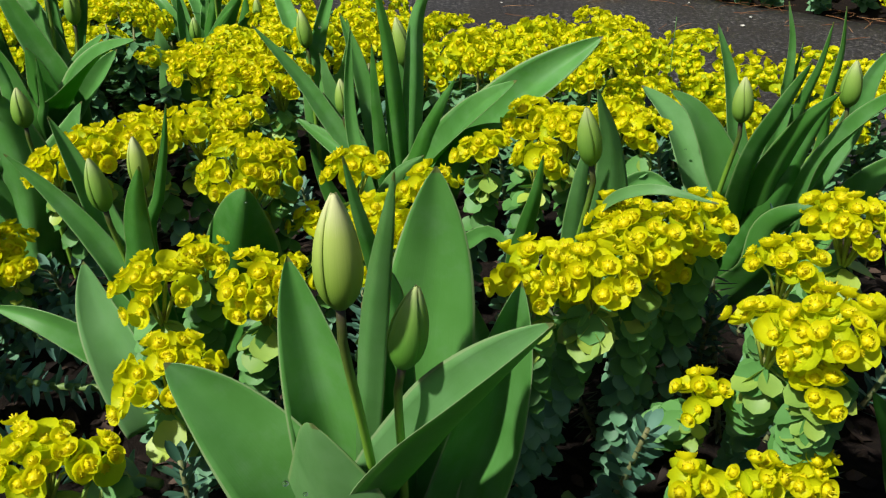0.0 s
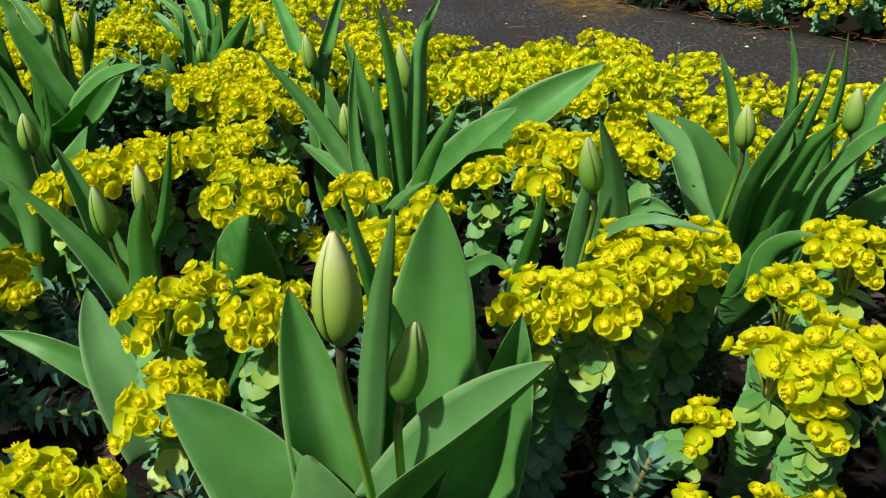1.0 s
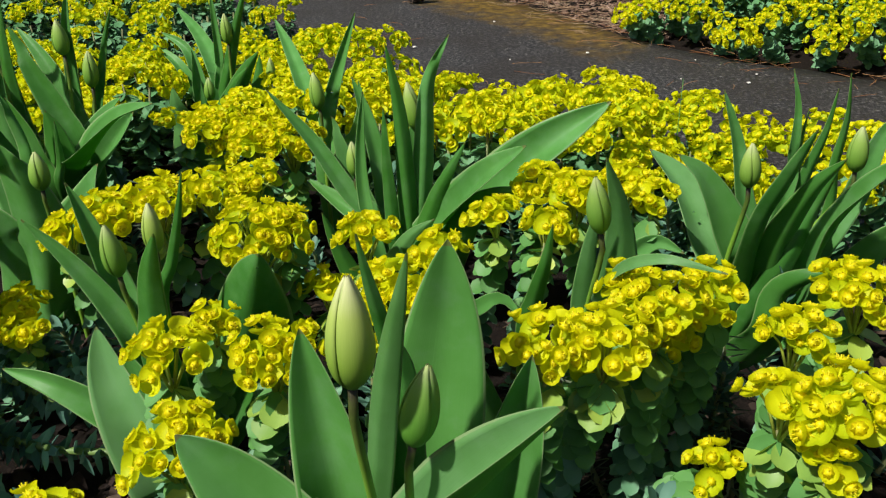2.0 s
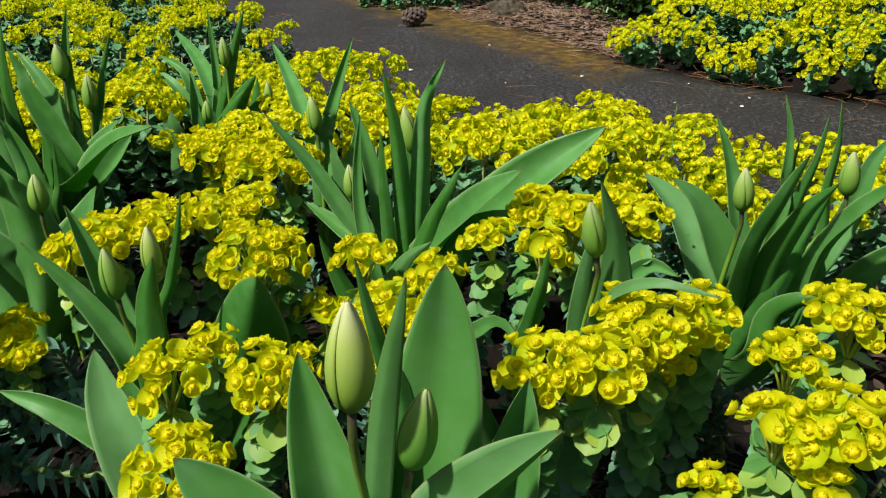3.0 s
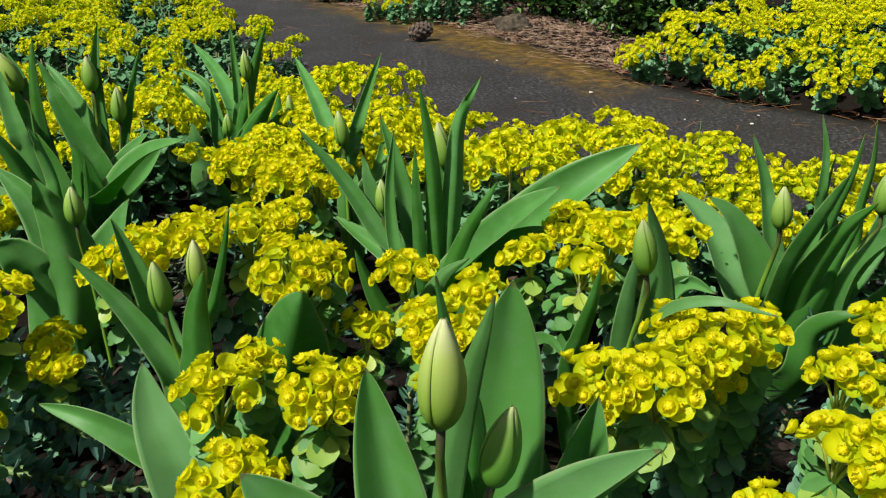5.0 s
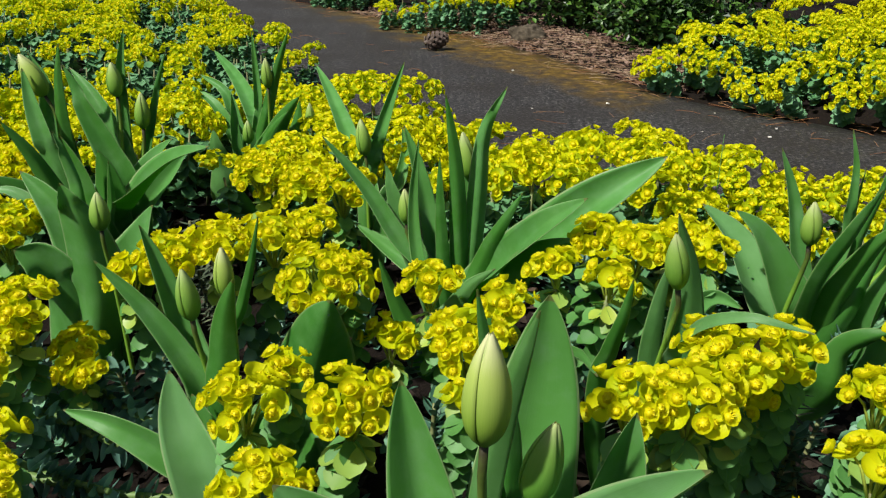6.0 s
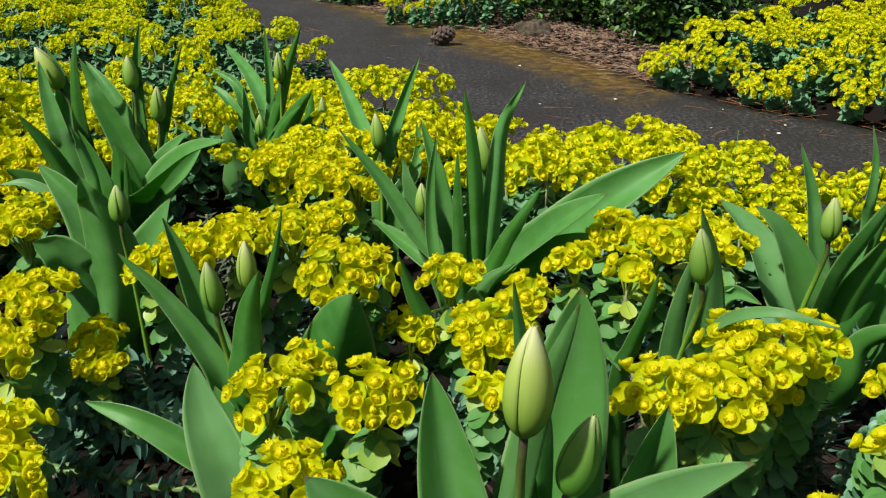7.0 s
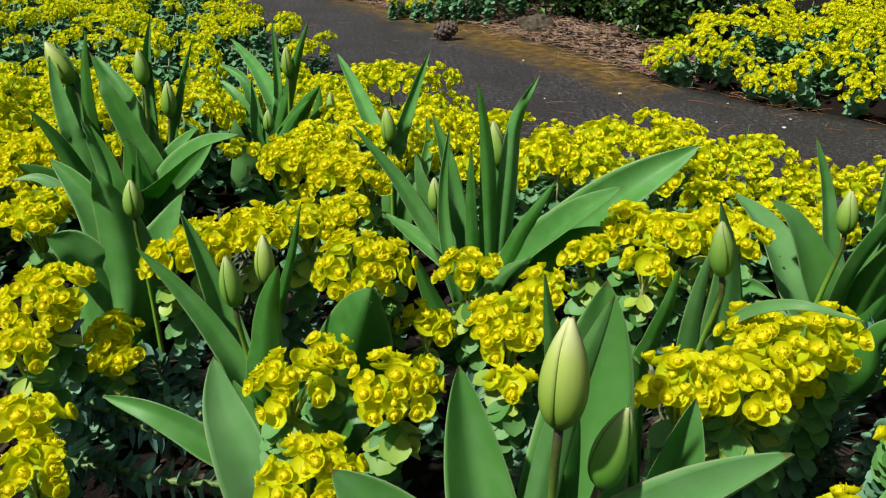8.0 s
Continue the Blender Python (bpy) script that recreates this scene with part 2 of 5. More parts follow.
# ---- mesh helpers ----
def mesh_of(name, verts, faces, mats, index=None, uvs=None, smooth=True):
    me = bpy.data.meshes.new(name)
    me.from_pydata([tuple(v) for v in verts], [], [tuple(f) for f in faces])
    for m in mats:
        me.materials.append(m)
    if index is not None:
        me.polygons.foreach_set("material_index", index)
    if smooth:
        me.polygons.foreach_set("use_smooth", [True] * len(me.polygons))
    if uvs is not None:
        layer = me.uv_layers.new(name="UVMap")
        loop = np.zeros(len(me.loops), dtype=np.int32)
        me.loops.foreach_get("vertex_index", loop)
        layer.data.foreach_set("uv", np.asarray(uvs, dtype=np.float32)[loop].ravel())
    me.update()
    return me


def child(name, me, parent, label=""):
    ob = new(name, me)
    ob.parent = parent
    if label:
        tagged(ob, label)
    return ob


def spline(points, n):
    """Points along a smooth curve through the given ones, evenly stepped."""
    p = [2 * points[0] - points[1], *points, 2 * points[-1] - points[-2]]
    dense = []
    for i in range(1, len(p) - 2):
        for k in range(12):
            u = k / 12
            dense.append(0.5 * (2 * p[i] + (p[i + 1] - p[i - 1]) * u + (2 * p[i - 1] - 5 * p[i] + 4 * p[i + 1] - p[i + 2]) * u * u + (3 * p[i] - p[i - 1] - 3 * p[i + 1] + p[i + 2]) * u ** 3))
    dense.append(points[-1].copy())
    run = [0.0]
    for a, b in zip(dense, dense[1:]):
        run.append(run[-1] + (b - a).length)
    out, j = [], 0
    for i in range(n):
        want = run[-1] * i / (n - 1)
        while j < len(run) - 2 and run[j + 1] < want:
            j += 1
        f = (want - run[j]) / max(run[j + 1] - run[j], 1e-9)
        out.append(dense[j].lerp(dense[j + 1], min(max(f, 0), 1)))
    return out


def tangents(c):
    return [(c[min(i + 1, len(c) - 1)] - c[max(i - 1, 0)]).normalized() for i in range(len(c))]


def tube(points, radii, sides=8):
    """Vertices and faces of a round tube along the points."""
    verts, faces = [], []
    for c, t, r in zip(points, tangents(points), radii):
        a = (Vector((1, 0.2, 0)) - t * t.dot(Vector((1, 0.2, 0)))).normalized()
        b = t.cross(a)
        for k in range(sides):
            g = 2 * math.pi * k / sides
            verts.append(c + (a * math.cos(g) + b * math.sin(g)) * r)
    for i in range(len(points) - 1):
        for k in range(sides):
            k2 = (k + 1) % sides
            faces.append((i * sides + k, i * sides + k2, (i + 1) * sides + k2, (i + 1) * sides + k))
    faces.append(tuple(range(sides))[::-1])
    faces.append(tuple((len(points) - 1) * sides + k for k in range(sides)))
    return verts, faces


# ---- ground and path ----
NEAR_EDGE = [(12.0, -9.6), (3.5, -1.6), (0.62, 1.08), (-0.10, 1.64), (-0.58, 2.2), (-0.80, 3.0), (-1.45, 4.5), (-3.5, 7.5), (-9.0, 15.5)]
BED_RIM = [(3.5, -1.5), (0.80, 1.14), (0.63, 1.36), (0.47, 1.42), (0.38, 1.56), (0.30, 1.66), (0.13, 1.56), (-0.08, 1.78), (-0.33, 1.98), (-0.55, 2.28), (-0.68, 2.58), (-0.55, 2.90), (-0.85, 3.2), (-1.45, 4.5), (-3.5, 7.5)]
FAR_EDGE = [(12.6, -6.6), (4.2, 0.0), (1.25, 2.28), (0.66, 2.86), (0.27, 3.72), (-0.30, 4.60), (-1.40, 6.0), (-2.6, 8.2), (-7.6, 16.5)]


def line_side(line, x, y):
    """How far a place lies behind a plan line (positive: away from the first camera)."""
    best = None
    for (ax, ay), (bx, by) in zip(line, line[1:]):
        dx, dy = bx - ax, by - ay
        u = min(max(((x - ax) * dx + (y - ay) * dy) / (dx * dx + dy * dy), 0), 1)
        px, py = ax + u * dx, ay + u * dy
        d = math.hypot(x - px, y - py)
        s = (dy * (x - ax) - dx * (y - ay))
        if best is None or d < abs(best) - 1e-9:
            best = d if s > 0 else -d
    return best


def soil_height(x, y):
    near, far = -line_side(NEAR_EDGE, x, y), line_side(FAR_EDGE, x, y)
    inside = max(near, far)
    bump = noise.noise((x * 7, y * 7, 0)) * 0.012 + noise.noise((x * 23, y * 23, 3)) * 0.006
    return -0.03 + min(max(inside / 0.25, 0), 1) * (0.045 + bump)


def build_ground():
    def axis(lo, hi, fine_lo, fine_hi, step):
        a = [lo, lo * 0.4, lo * 0.15]
        a = [v for v in a if v < fine_lo - 0.5]
        a += list(np.arange(fine_lo, fine_hi, step))
        a += [v for v in (hi * 0.05, hi * 0.15, hi * 0.4, hi) if v > fine_hi + 0.5]
        return a
    xs, ys = axis(-400, 400, -2.6, 2.6, 0.035), axis(-400, 400, -0.6, 6.4, 0.035)
    verts = [(x, y, soil_height(x, y) if -3 < x < 3 and -1 < y < 7 else -0.02) for y in ys for x in xs]
    w = len(xs)
    faces = [(j * w + i, j * w + i + 1, (j + 1) * w + i + 1, (j + 1) * w + i) for j in range(len(ys) - 1) for i in range(w - 1)]
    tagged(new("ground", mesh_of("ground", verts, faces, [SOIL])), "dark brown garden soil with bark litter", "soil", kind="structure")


def build_path():
    a = spline([Vector((x, y, 0)) for x, y in NEAR_EDGE], 420)
    b = spline([Vector((x, y, 0)) for x, y in FAR_EDGE], 420)
    verts, faces, cols = [], [], 14
    for i, (p, q) in enumerate(zip(a, b)):
        for k in range(cols + 1):
            c = p.lerp(q, k / cols)
            if k in (0, cols):
                c += (q - p).normalized() * (noise.noise(c * 9) * 0.03)
            c.z = noise.noise(c * 2.3) * 0.004
            verts.append(c)
        verts.append(verts[-cols - 1] + Vector((0, 0, -0.06)))
        verts.append(verts[-2] + Vector((0, 0, -0.06)))
    w = cols + 3
    for i in range(419):
        for k in range(cols):
            faces.append((i * w + k, i * w + k + 1, (i + 1) * w + k + 1, (i + 1) * w + k))
        faces.append((i * w + cols + 1, i * w, (i + 1) * w, (i + 1) * w + cols + 1))
        faces.append((i * w + cols, i * w + cols + 2, (i + 1) * w + cols + 2, (i + 1) * w + cols))
    tagged(new("path", mesh_of("path", verts, faces, [ASPHALT])), "dark weathered asphalt garden path with mossy edge", "path", kind="structure")


build_ground()
build_path()


# ---- tulips ----
def tulip(base, label):
    ob = new("tulip")
    ob.location = base
    return tagged(ob, label, "tulip", "tulips in the bed")


def leaf(t, p0, p1, p2, p3, width, turn=0.0, cup=0.25, curl=0.0, face=(0, -0.86, 0.5), bloom=0.0, taper=3.0, wild=1.0):
    """A tulip blade from the plant's foot through four places to its tip, with a channelled section and a thin body."""
    foot = Vector(t.location)
    rise = Vector(p0)
    start = foot + Vector((rise.x - foot.x, rise.y - foot.y, 0)) * 0.3
    start.z = foot.z - 0.02
    pts = [start, rise, Vector(p1), Vector(p2), Vector(p3)]
    n, cols = 40, 11
    line = spline(pts, n)
    tang = tangents(line)
    seed = (p3[0] * 131 + p3[1] * 57 + p3[2] * 233) % 50
    curl += 20 * wild * math.sin(seed * 1.7)
    tip_twist = 30 * wild * math.sin(seed * 2.9)
    verts, uvs = [], []
    face_ref = Vector(face)
    inward = Vector((foot.x - line[n * 2 // 3].x, foot.y - line[n * 2 // 3].y, 0.12))
    for i in range(n):
        u = i / (n - 1)
        tg = tang[i]
        nrm = (face_ref - tg * tg.dot(face_ref)).normalized()
        nrm = Matrix.Rotation(radians(turn + curl * (u - 0.5) + tip_twist * u ** 3), 3, tg) @ nrm
        side = tg.cross(nrm)
        sign = 1.0 if nrm.dot(inward) > 0 else -1.0
        w = 0.5 * width * (0.34 + 0.66 * math.sin(min(1.0, u / 0.55) * math.pi / 2)) * (1 - u ** taper) ** 0.78 * 1.14
        w = max(w, 0.0006)
        c = cup * (1.15 - 0.5 * u)
        for layer in (0, 1):
            for k in range(cols):
                s = -1 + 2 * k / (cols - 1)
                bend = 1.85 * c * (math.sqrt(s * s + 0.03) - 0.173)
                wav = 0.14 * math.sin(u * 9 + seed + (2.0 if s > 0 else 0)) * abs(s) ** 3
                ripple = 0.05 * math.sin(u * 5 + seed * 2 + s * 2.2)
                q = line[i] + side * (s * w * (1 - 0.28 * c * s * s)) + nrm * (sign * w * (bend + wav + ripple))
                thick = 0.0012 * (1 - 0.6 * abs(s))
                verts.append(q - nrm * (thick * layer + 0.0001 * layer))
                uvs.append((u, 0.5 + 0.5 * s))
    faces, row, side_of = [], cols * 2, []
    upper = 0 if sign > 0 else 1
    for i in range(n - 1):
        a, b = i * row, (i + 1) * row
        side_of += [upper, 1 - upper] * (cols - 1) + [upper, upper]
        for k in range(cols - 1):
            faces.append((a + k, a + k + 1, b + k + 1, b + k))
            faces.append((a + cols + k + 1, a + cols + k, b + cols + k, b + cols + k + 1))
        faces.append((a + cols, a, b, b + cols))
        faces.append((a + cols - 1, a + row - 1, b + row - 1, b + cols - 1))
    me = mesh_of("leaf", [v - foot for v in verts], faces, [LEAF, LEAF_UNDER], side_of, uvs=uvs)
    ob = child("leaf", me, t, "pale blue-green leaf" if bloom > 0.4 else "")
    ob["bloom"] = bloom
    return ob


def bud(t, base, tip, width, pale):
    """A closed bud of three overlapping outer petals round a core, on its stem."""
    foot, base, tip = Vector(t.location), Vector(base), Vector(tip)
    axis = tip - base
    length = axis.length
    low = foot + Vector(((base.x - foot.x) * 0.25, (base.y - foot.y) * 0.25, -0.015))
    knee = low.lerp(base, 0.5) + Vector((0, 0, 0.02))
    path_line = spline([low, knee, base - axis * 0.35, base + axis * 0.04], 16)
    v, f = tube([p - foot for p in path_line], [0.0034 - 0.0010 * i / 15 for i in range(16)], 10)
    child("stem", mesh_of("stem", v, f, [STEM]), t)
    q = axis.to_track_quat("Z", "Y").to_matrix()
    head = None
    turn = 0.6 + pale * 2.2 + base.x * 7

    def prof(u):
        if u < 0.38:
            return max(0.30, math.sqrt(max(0.0, 1 - (1 - u / 0.38) ** 2.3)))
        return 1 - 0.88 * ((u - 0.38) / 0.62) ** 1.9

    for j in (3, 0, 1, 2):
        n, cols = 15, 11
        verts, uvs, faces = [], [], []
        core = j == 3
        spread = math.pi if core else radians(76)
        for layer in ((0,) if core else (0, 1)):
            for i in range(n):
                u = i / (n - 1)
                for k in range(cols):
                    s = -1 + 2 * k / (cols - 1)
                    g = turn + j * 2 * math.pi / 3 + s * spread * (1 - (0.0 if core else 0.35 * u ** 3))
                    r = max(prof(u), 0.03) * width * 0.5
                    lift = 0.95 if core else 0.98 + 0.075 * s + 0.07 * (1 - s * s)
                    z = length * (u * (1 - 0.02 * abs(s) ** 2) if not core else u * 0.985)
                    rr = r * lift - layer * 0.0009
                    verts.append(q @ Vector((math.cos(g) * rr, math.sin(g) * rr, z)))
                    uvs.append((u, 0.5 + 0.5 * s))
        m = n * cols
        for i in range(n - 1):
            for k in range(cols - 1):
                a = i * cols + k
                faces.append((a, a + 1, a + cols + 1, a + cols))
                if not core:
                    faces.append((m + a + 1, m + a, m + a + cols, m + a + cols + 1))
            if not core:
                a, b = i * cols, (i + 1) * cols
                faces.append((m + a, a, b, m + b))
                faces.append((a + cols - 1, m + a + cols - 1, m + b + cols - 1, b + cols - 1))
        ob = child("bud" if core else "petal", mesh_of("petal", verts, faces, [PETAL], uvs=uvs), t if core else head)
        if core:
            head = ob
            head.location = base - foot
        ob["pale"] = pale if not core else pale * 0.7
    return head


# ---- spurge ----
def bract_shape(radius, cup, wide, rings, segs, lobe=0.12):
    """A kidney-shaped bract, its foot at the origin, opening along +x and curving up."""
    verts, faces = [(0, 0, 0)], []
    for r in range(1, rings + 1):
        rho = r / rings
        reach, rise = math.sin(rho * 1.45) / math.sin(1.45), (1 - math.cos(rho * 1.45)) / (1 - math.cos(1.45))
        for k in range(segs + 1):
            a = -wide + 2 * wide * k / segs
            e = radius * reach * (1 - lobe * abs(a / wide) ** 2)
            verts.append((e * math.cos(a) * 0.92 + radius * 0.04, e * math.sin(a) * 1.06, cup * radius * rise * (1 - 0.12 * math.cos(a)) + radius * 0.05 * math.sin(a * 3 + radius * 4e4) * rho ** 2))
    for k in range(segs):
        faces.append((0, 1 + k, 2 + k))
    for r in range(rings - 1):
        a, b = 1 + r * (segs + 1), 1 + (r + 1) * (segs + 1)
        for k in range(segs):
            faces.append((a + k, b + k, b + k + 1, a + k + 1))
    return verts, faces


def turned(verts, m):
    return [m @ Vector(v) for v in verts]


class Pile:
    """Collects pieces into one mesh."""

    def __init__(self):
        self.v, self.f, self.i = [], [], []

    def put(self, verts, faces, mat=0):
        n = len(self.v)
        self.v.extend(verts)
        self.f.extend(tuple(k + n for k in f) for f in faces)
        self.i.extend([mat] * len(faces))

    def mesh(self, name, mats, smooth=True):
        return mesh_of(name, self.v, self.f, mats, self.i, smooth=smooth)


def put_cup(p, rng, near, radius, depth, m0):
    """A round bowl of two overlapping bracts with a horned star of glands inside, laid at m0."""
    rings, segs = (4, 8) if near else (2, 4)
    spin = rng.uniform(0, 360)
    for side in (0, 1):
        v, f = bract_shape(radius * rng.uniform(0.94, 1.08), depth * rng.uniform(0.85, 1.15), radians(104), rings, segs, 0.13)
        m = m0 @ pose(0, 0, 0.0004 * side, rng.uniform(-7, 7), rng.uniform(-7, 7), spin + 180 * side + rng.uniform(-10, 10))
        p.put(turned(v, m), f, 0)
    put_star(p, rng, near, radius * rng.uniform(0.58, 0.72), radius * 0.30, m0)


def put_star(p, rng, near, size, lift, m0):
    """Four forked glands round a knob, with a few stamens standing out."""
    points = 8 if near else 4
    spin = rng.uniform(0, 6.28)
    verts = [(0, 0, lift * 0.35)]
    for k in range(points * 2):
        a = spin + math.pi * k / points
        e = size * (rng.uniform(0.86, 1.12) if k % 2 == 0 else 0.80)
        verts.append((math.cos(a) * e, math.sin(a) * e, lift + size * (0.16 if k % 2 == 0 else 0.10)))
    verts.append((0, 0, lift + size * 0.70))
    n = points * 2
    p.put(turned(verts, m0), [(n + 1, 1 + k, 1 + (k + 1) % n) for k in range(n)] + [(0, 1 + (k + 1) % n, 1 + k) for k in range(n)], 1)
    if near:
        for k in range(6):
            g, e = rng.uniform(0, 6.28), size * rng.uniform(0.15, 0.5)
            c = Vector((math.cos(g) * e, math.sin(g) * e, lift + size * 0.15))
            top = c + Vector((math.cos(g) * size * 0.25, math.sin(g) * size * 0.25, size * rng.uniform(0.45, 0.85)))
            w = size * 0.09
            p.put(turned([c + Vector((w, 0, 0)), c + Vector((-w, w, 0)), c + Vector((-w, -w, 0)), top + Vector((w, 0, 0)), top + Vector((-w, w, 0)), top + Vector((-w, -w, 0))], m0), [(0, 1, 4, 3), (1, 2, 5, 4), (2, 0, 3, 5), (3, 4, 5)], 1)


def floret_pile(rng, near):
    """A forked floret: a wide outer pair of bracts, a star between them and two round cups on short stalks; axis +z."""
    p = Pile()
    rings, segs = (4, 8) if near else (2, 4)
    spin = rng.uniform(0, 360)
    for side in (0, 1):
        v, f = bract_shape(0.0128 * rng.uniform(0.92, 1.08), rng.uniform(0.35, 0.80), radians(100), rings, segs, 0.16)
        p.put(turned(v, pose(0, 0, 0.0004 * side, rng.uniform(-8, 8), rng.uniform(-8, 8), spin + 180 * side)), f, 2)
    put_star(p, rng, near, 0.0042, 0.003, Matrix())
    count = rng.choice((1, 2, 2, 2, 2))
    a0 = radians(spin) + rng.uniform(-0.4, 0.4)
    for k in range(count):
        a = a0 + k * math.pi + rng.uniform(-0.25, 0.25)
        d = rng.uniform(0.0074, 0.0090)
        place = Vector((math.cos(a) * d, math.sin(a) * d, rng.uniform(0.0055, 0.0095)))
        tip = Vector((math.cos(a) * 0.42, math.sin(a) * 0.42, 1.0)).normalized()
        put_cup(p, rng, near, rng.uniform(0.0070, 0.0084), rng.uniform(0.42, 0.90), Matrix.Translation(place) @ tip.to_track_quat("Z", "Y").to_matrix().to_4x4())
        if near:
            v, f = tube([Vector((0, 0, 0.001)), place], [0.0011, 0.0010], 5)
            p.put(v, f, 0)
    return p


def spurge_leaf(length, width, near, rng, pointed=False):
    """An obovate fleshy leaf with a short point, from the origin along +x, its face up."""
    shape = [(0, 0.18), (0.2, 0.60), (0.45, 0.93), (0.68, 1.0), (0.88, 0.72), (0.98, 0.26), (1.03, 0.03)] if near else [(0, 0.15), (0.35, 0.85), (0.7, 0.95), (1.0, 0.08)]
    if pointed:
        shape = [(0, 0.45), (0.25, 0.85), (0.5, 1.0), (0.75, 0.74), (0.92, 0.34), (1.03, 0.02)]
    rows = len(shape)
    verts, faces = [], []
    lift = rng.uniform(-0.05, 0.25)
    for u, w in shape:
        for s in (-1, 0, 1):
            verts.append((u * length, s * w * width / 2, length * lift * u * u + (0.16 * width * w * s * s)))
    for i in range(rows - 1):
        for k in range(2):
            a = i * 3 + k
            faces.append((a, a + 1, a + 4, a + 3))
    return verts, faces


rng = random.Random(7)
FLORETS = [floret_pile(rng, True).mesh("floret", [BRACT, GLAND, OUTER]) for _ in range(12)]
LEAVES = []
for _ in range(5):
    v, f = spurge_leaf(0.0215, 0.019, True, rng)
    LEAVES.append(mesh_of("leaf", v, f, [GLAUCOUS]))
POINTED = []
for _ in range(5):
    v, f = spurge_leaf(0.021, 0.0155, True, rng)
    POINTED.append(mesh_of("leaf", v, f, [BLUE_LEAF]))
COLLARS = []
for _ in range(4):
    v, f = spurge_leaf(0.025, 0.023, True, rng)
    COLLARS.append(mesh_of("collar_leaf", v, f, [COLLAR]))


def dome(n, r, rng):
    """Places and axes of the florets of a head: an uneven dome about its middle."""
    out = []
    for k in range(n):
        f = (k + 0.5) / n
        a = k * 2.39996 + rng.uniform(-0.25, 0.25)
        el = math.acos(1 - f * 0.92)
        d = Vector((math.cos(a) * math.sin(el), math.sin(a) * math.sin(el), math.cos(el)))
        place = Vector((d.x * r, d.y * r, d.z * r * 0.62 - r * 0.30)) * rng.uniform(0.72, 1.10)
        axis = (d + Vector((rng.uniform(-0.45, 0.45), rng.uniform(-0.45, 0.45), 0.40))).normalized()
        out.append((place, axis))
    return out


def spurge(x, y, z, r, back=0.02):
    """A flowering spurge shoot: leafy stem, collar and a domed yellow head of the given radius at (x, y, z)."""
    rng = random.Random(int(x * 7919 + y * 104729 * 0.01 + z * 1e4) & 0xFFFF)
    a = rng.uniform(0, 2 * math.pi)
    foot = Vector((x + math.cos(a) * 0.03, y + math.sin(a) * 0.03 + back, soil_height(x, y)))
    top = Vector((x, y, z - r * 0.75))
    ob = tagged(new("spurge"), "yellow-flowered spurge shoot with blue-green fleshy leaves", "spurge", "spurge shoots in the bed")
    ob.location = foot
    rel = top - foot
    line = spline([Vector((0, 0, -0.01)), rel * 0.35 + Vector((rel.x * -0.15, rel.y * -0.15, 0)), rel * 0.8, rel], 12)
    v, f = tube(line, [0.0034 - 0.0008 * i / 11 for i in range(12)], 7)
    stem = child("stem", mesh_of("stem", v, f, [SPURGE_STEM]), ob)
    length = sum((b - a).length for a, b in zip(line, line[1:]))
    n = int(length / (0.0027 if y < 0.7 else 0.0046))
    tang = tangents(line)
    for k in range(n):
        u = 0.04 + 0.95 * k / n
        i = min(int(u * 11), 10)
        c = line[i].lerp(line[i + 1], u * 11 - i)
        up = tang[i]
        g = k * 2.39996 + rng.uniform(-0.15, 0.15)
        flat = up.orthogonal().normalized()
        out = Matrix.Rotation(g, 3, up) @ flat
        droop = -0.75 - 0.55 * u + rng.uniform(-0.25, 0.25) if u > 0.3 else rng.uniform(-0.6, 0.0)
        d = (out + up * droop).normalized()
        side = up.cross(out).normalized()
        m = Matrix((d, side, d.cross(side))).transposed().to_4x4()
        lf_ob = child("leaf", (LEAVES if u > 0.62 else POINTED)[rng.randrange(5)], stem)
        sc = rng.uniform(0.88, 1.1) * (0.72 + 0.5 * u)
        lf_ob.matrix_local = Matrix.Translation(c) @ m @ Matrix.Diagonal((sc, sc, sc, 1))
    head_me = bpy.data.meshes.new("flower_head")
    head = child("flower_head", head_me, ob)
    head.location = Vector((x, y, z)) - foot
    tilt_m = Euler((rng.uniform(-0.05, 0.40), rng.uniform(-0.2, 0.2), 0)).to_matrix().to_4x4() @ Matrix.Rotation(rng.uniform(0, 6.28), 4, "Z")
    count = max(4, int(10 * (r / 0.036) ** 2 + 0.5))
    rays = Pile()
    hub = Vector((0, 0, -r * 0.95))
    for place, axis in dome(count, max(r * 0.95 - 0.009, 0.012), rng):
        place = tilt_m @ place
        axis = (tilt_m.to_3x3() @ axis).normalized()
        q = axis.to_track_quat("Z", "Y").to_matrix().to_4x4() @ Matrix.Rotation(rng.uniform(0, 6.28), 4, "Z")
        sc = rng.uniform(0.82, 1.12)
        fl = child("floret", FLORETS[rng.randrange(12)], head)
        fl.matrix_local = Matrix.Translation(place) @ q @ Matrix.Diagonal((sc, sc, sc, 1))
        v, f = tube([hub + place * 0.12, place * 0.6 + hub * 0.25, place], [0.0014, 0.0011, 0.0010], 5)
        rays.put(v, f)
    head.data = rays.mesh("flower_head", [RAY])
    for k in range(10):
        g = k * 2.39996
        m = Matrix.Translation(hub + Vector((0, 0, -0.0025 * k))) @ Matrix.Rotation(g, 4, "Z") @ Matrix.Rotation(rng.uniform(0.35, 1.15), 4, "Y")
        sc = rng.uniform(0.75, 1.05) * min(1.2, r / 0.033)
        co = child("collar_leaf", COLLARS[rng.randrange(4)], head)
        co.matrix_local = m @ Matrix.Diagonal((sc, sc, sc, 1))
    return ob


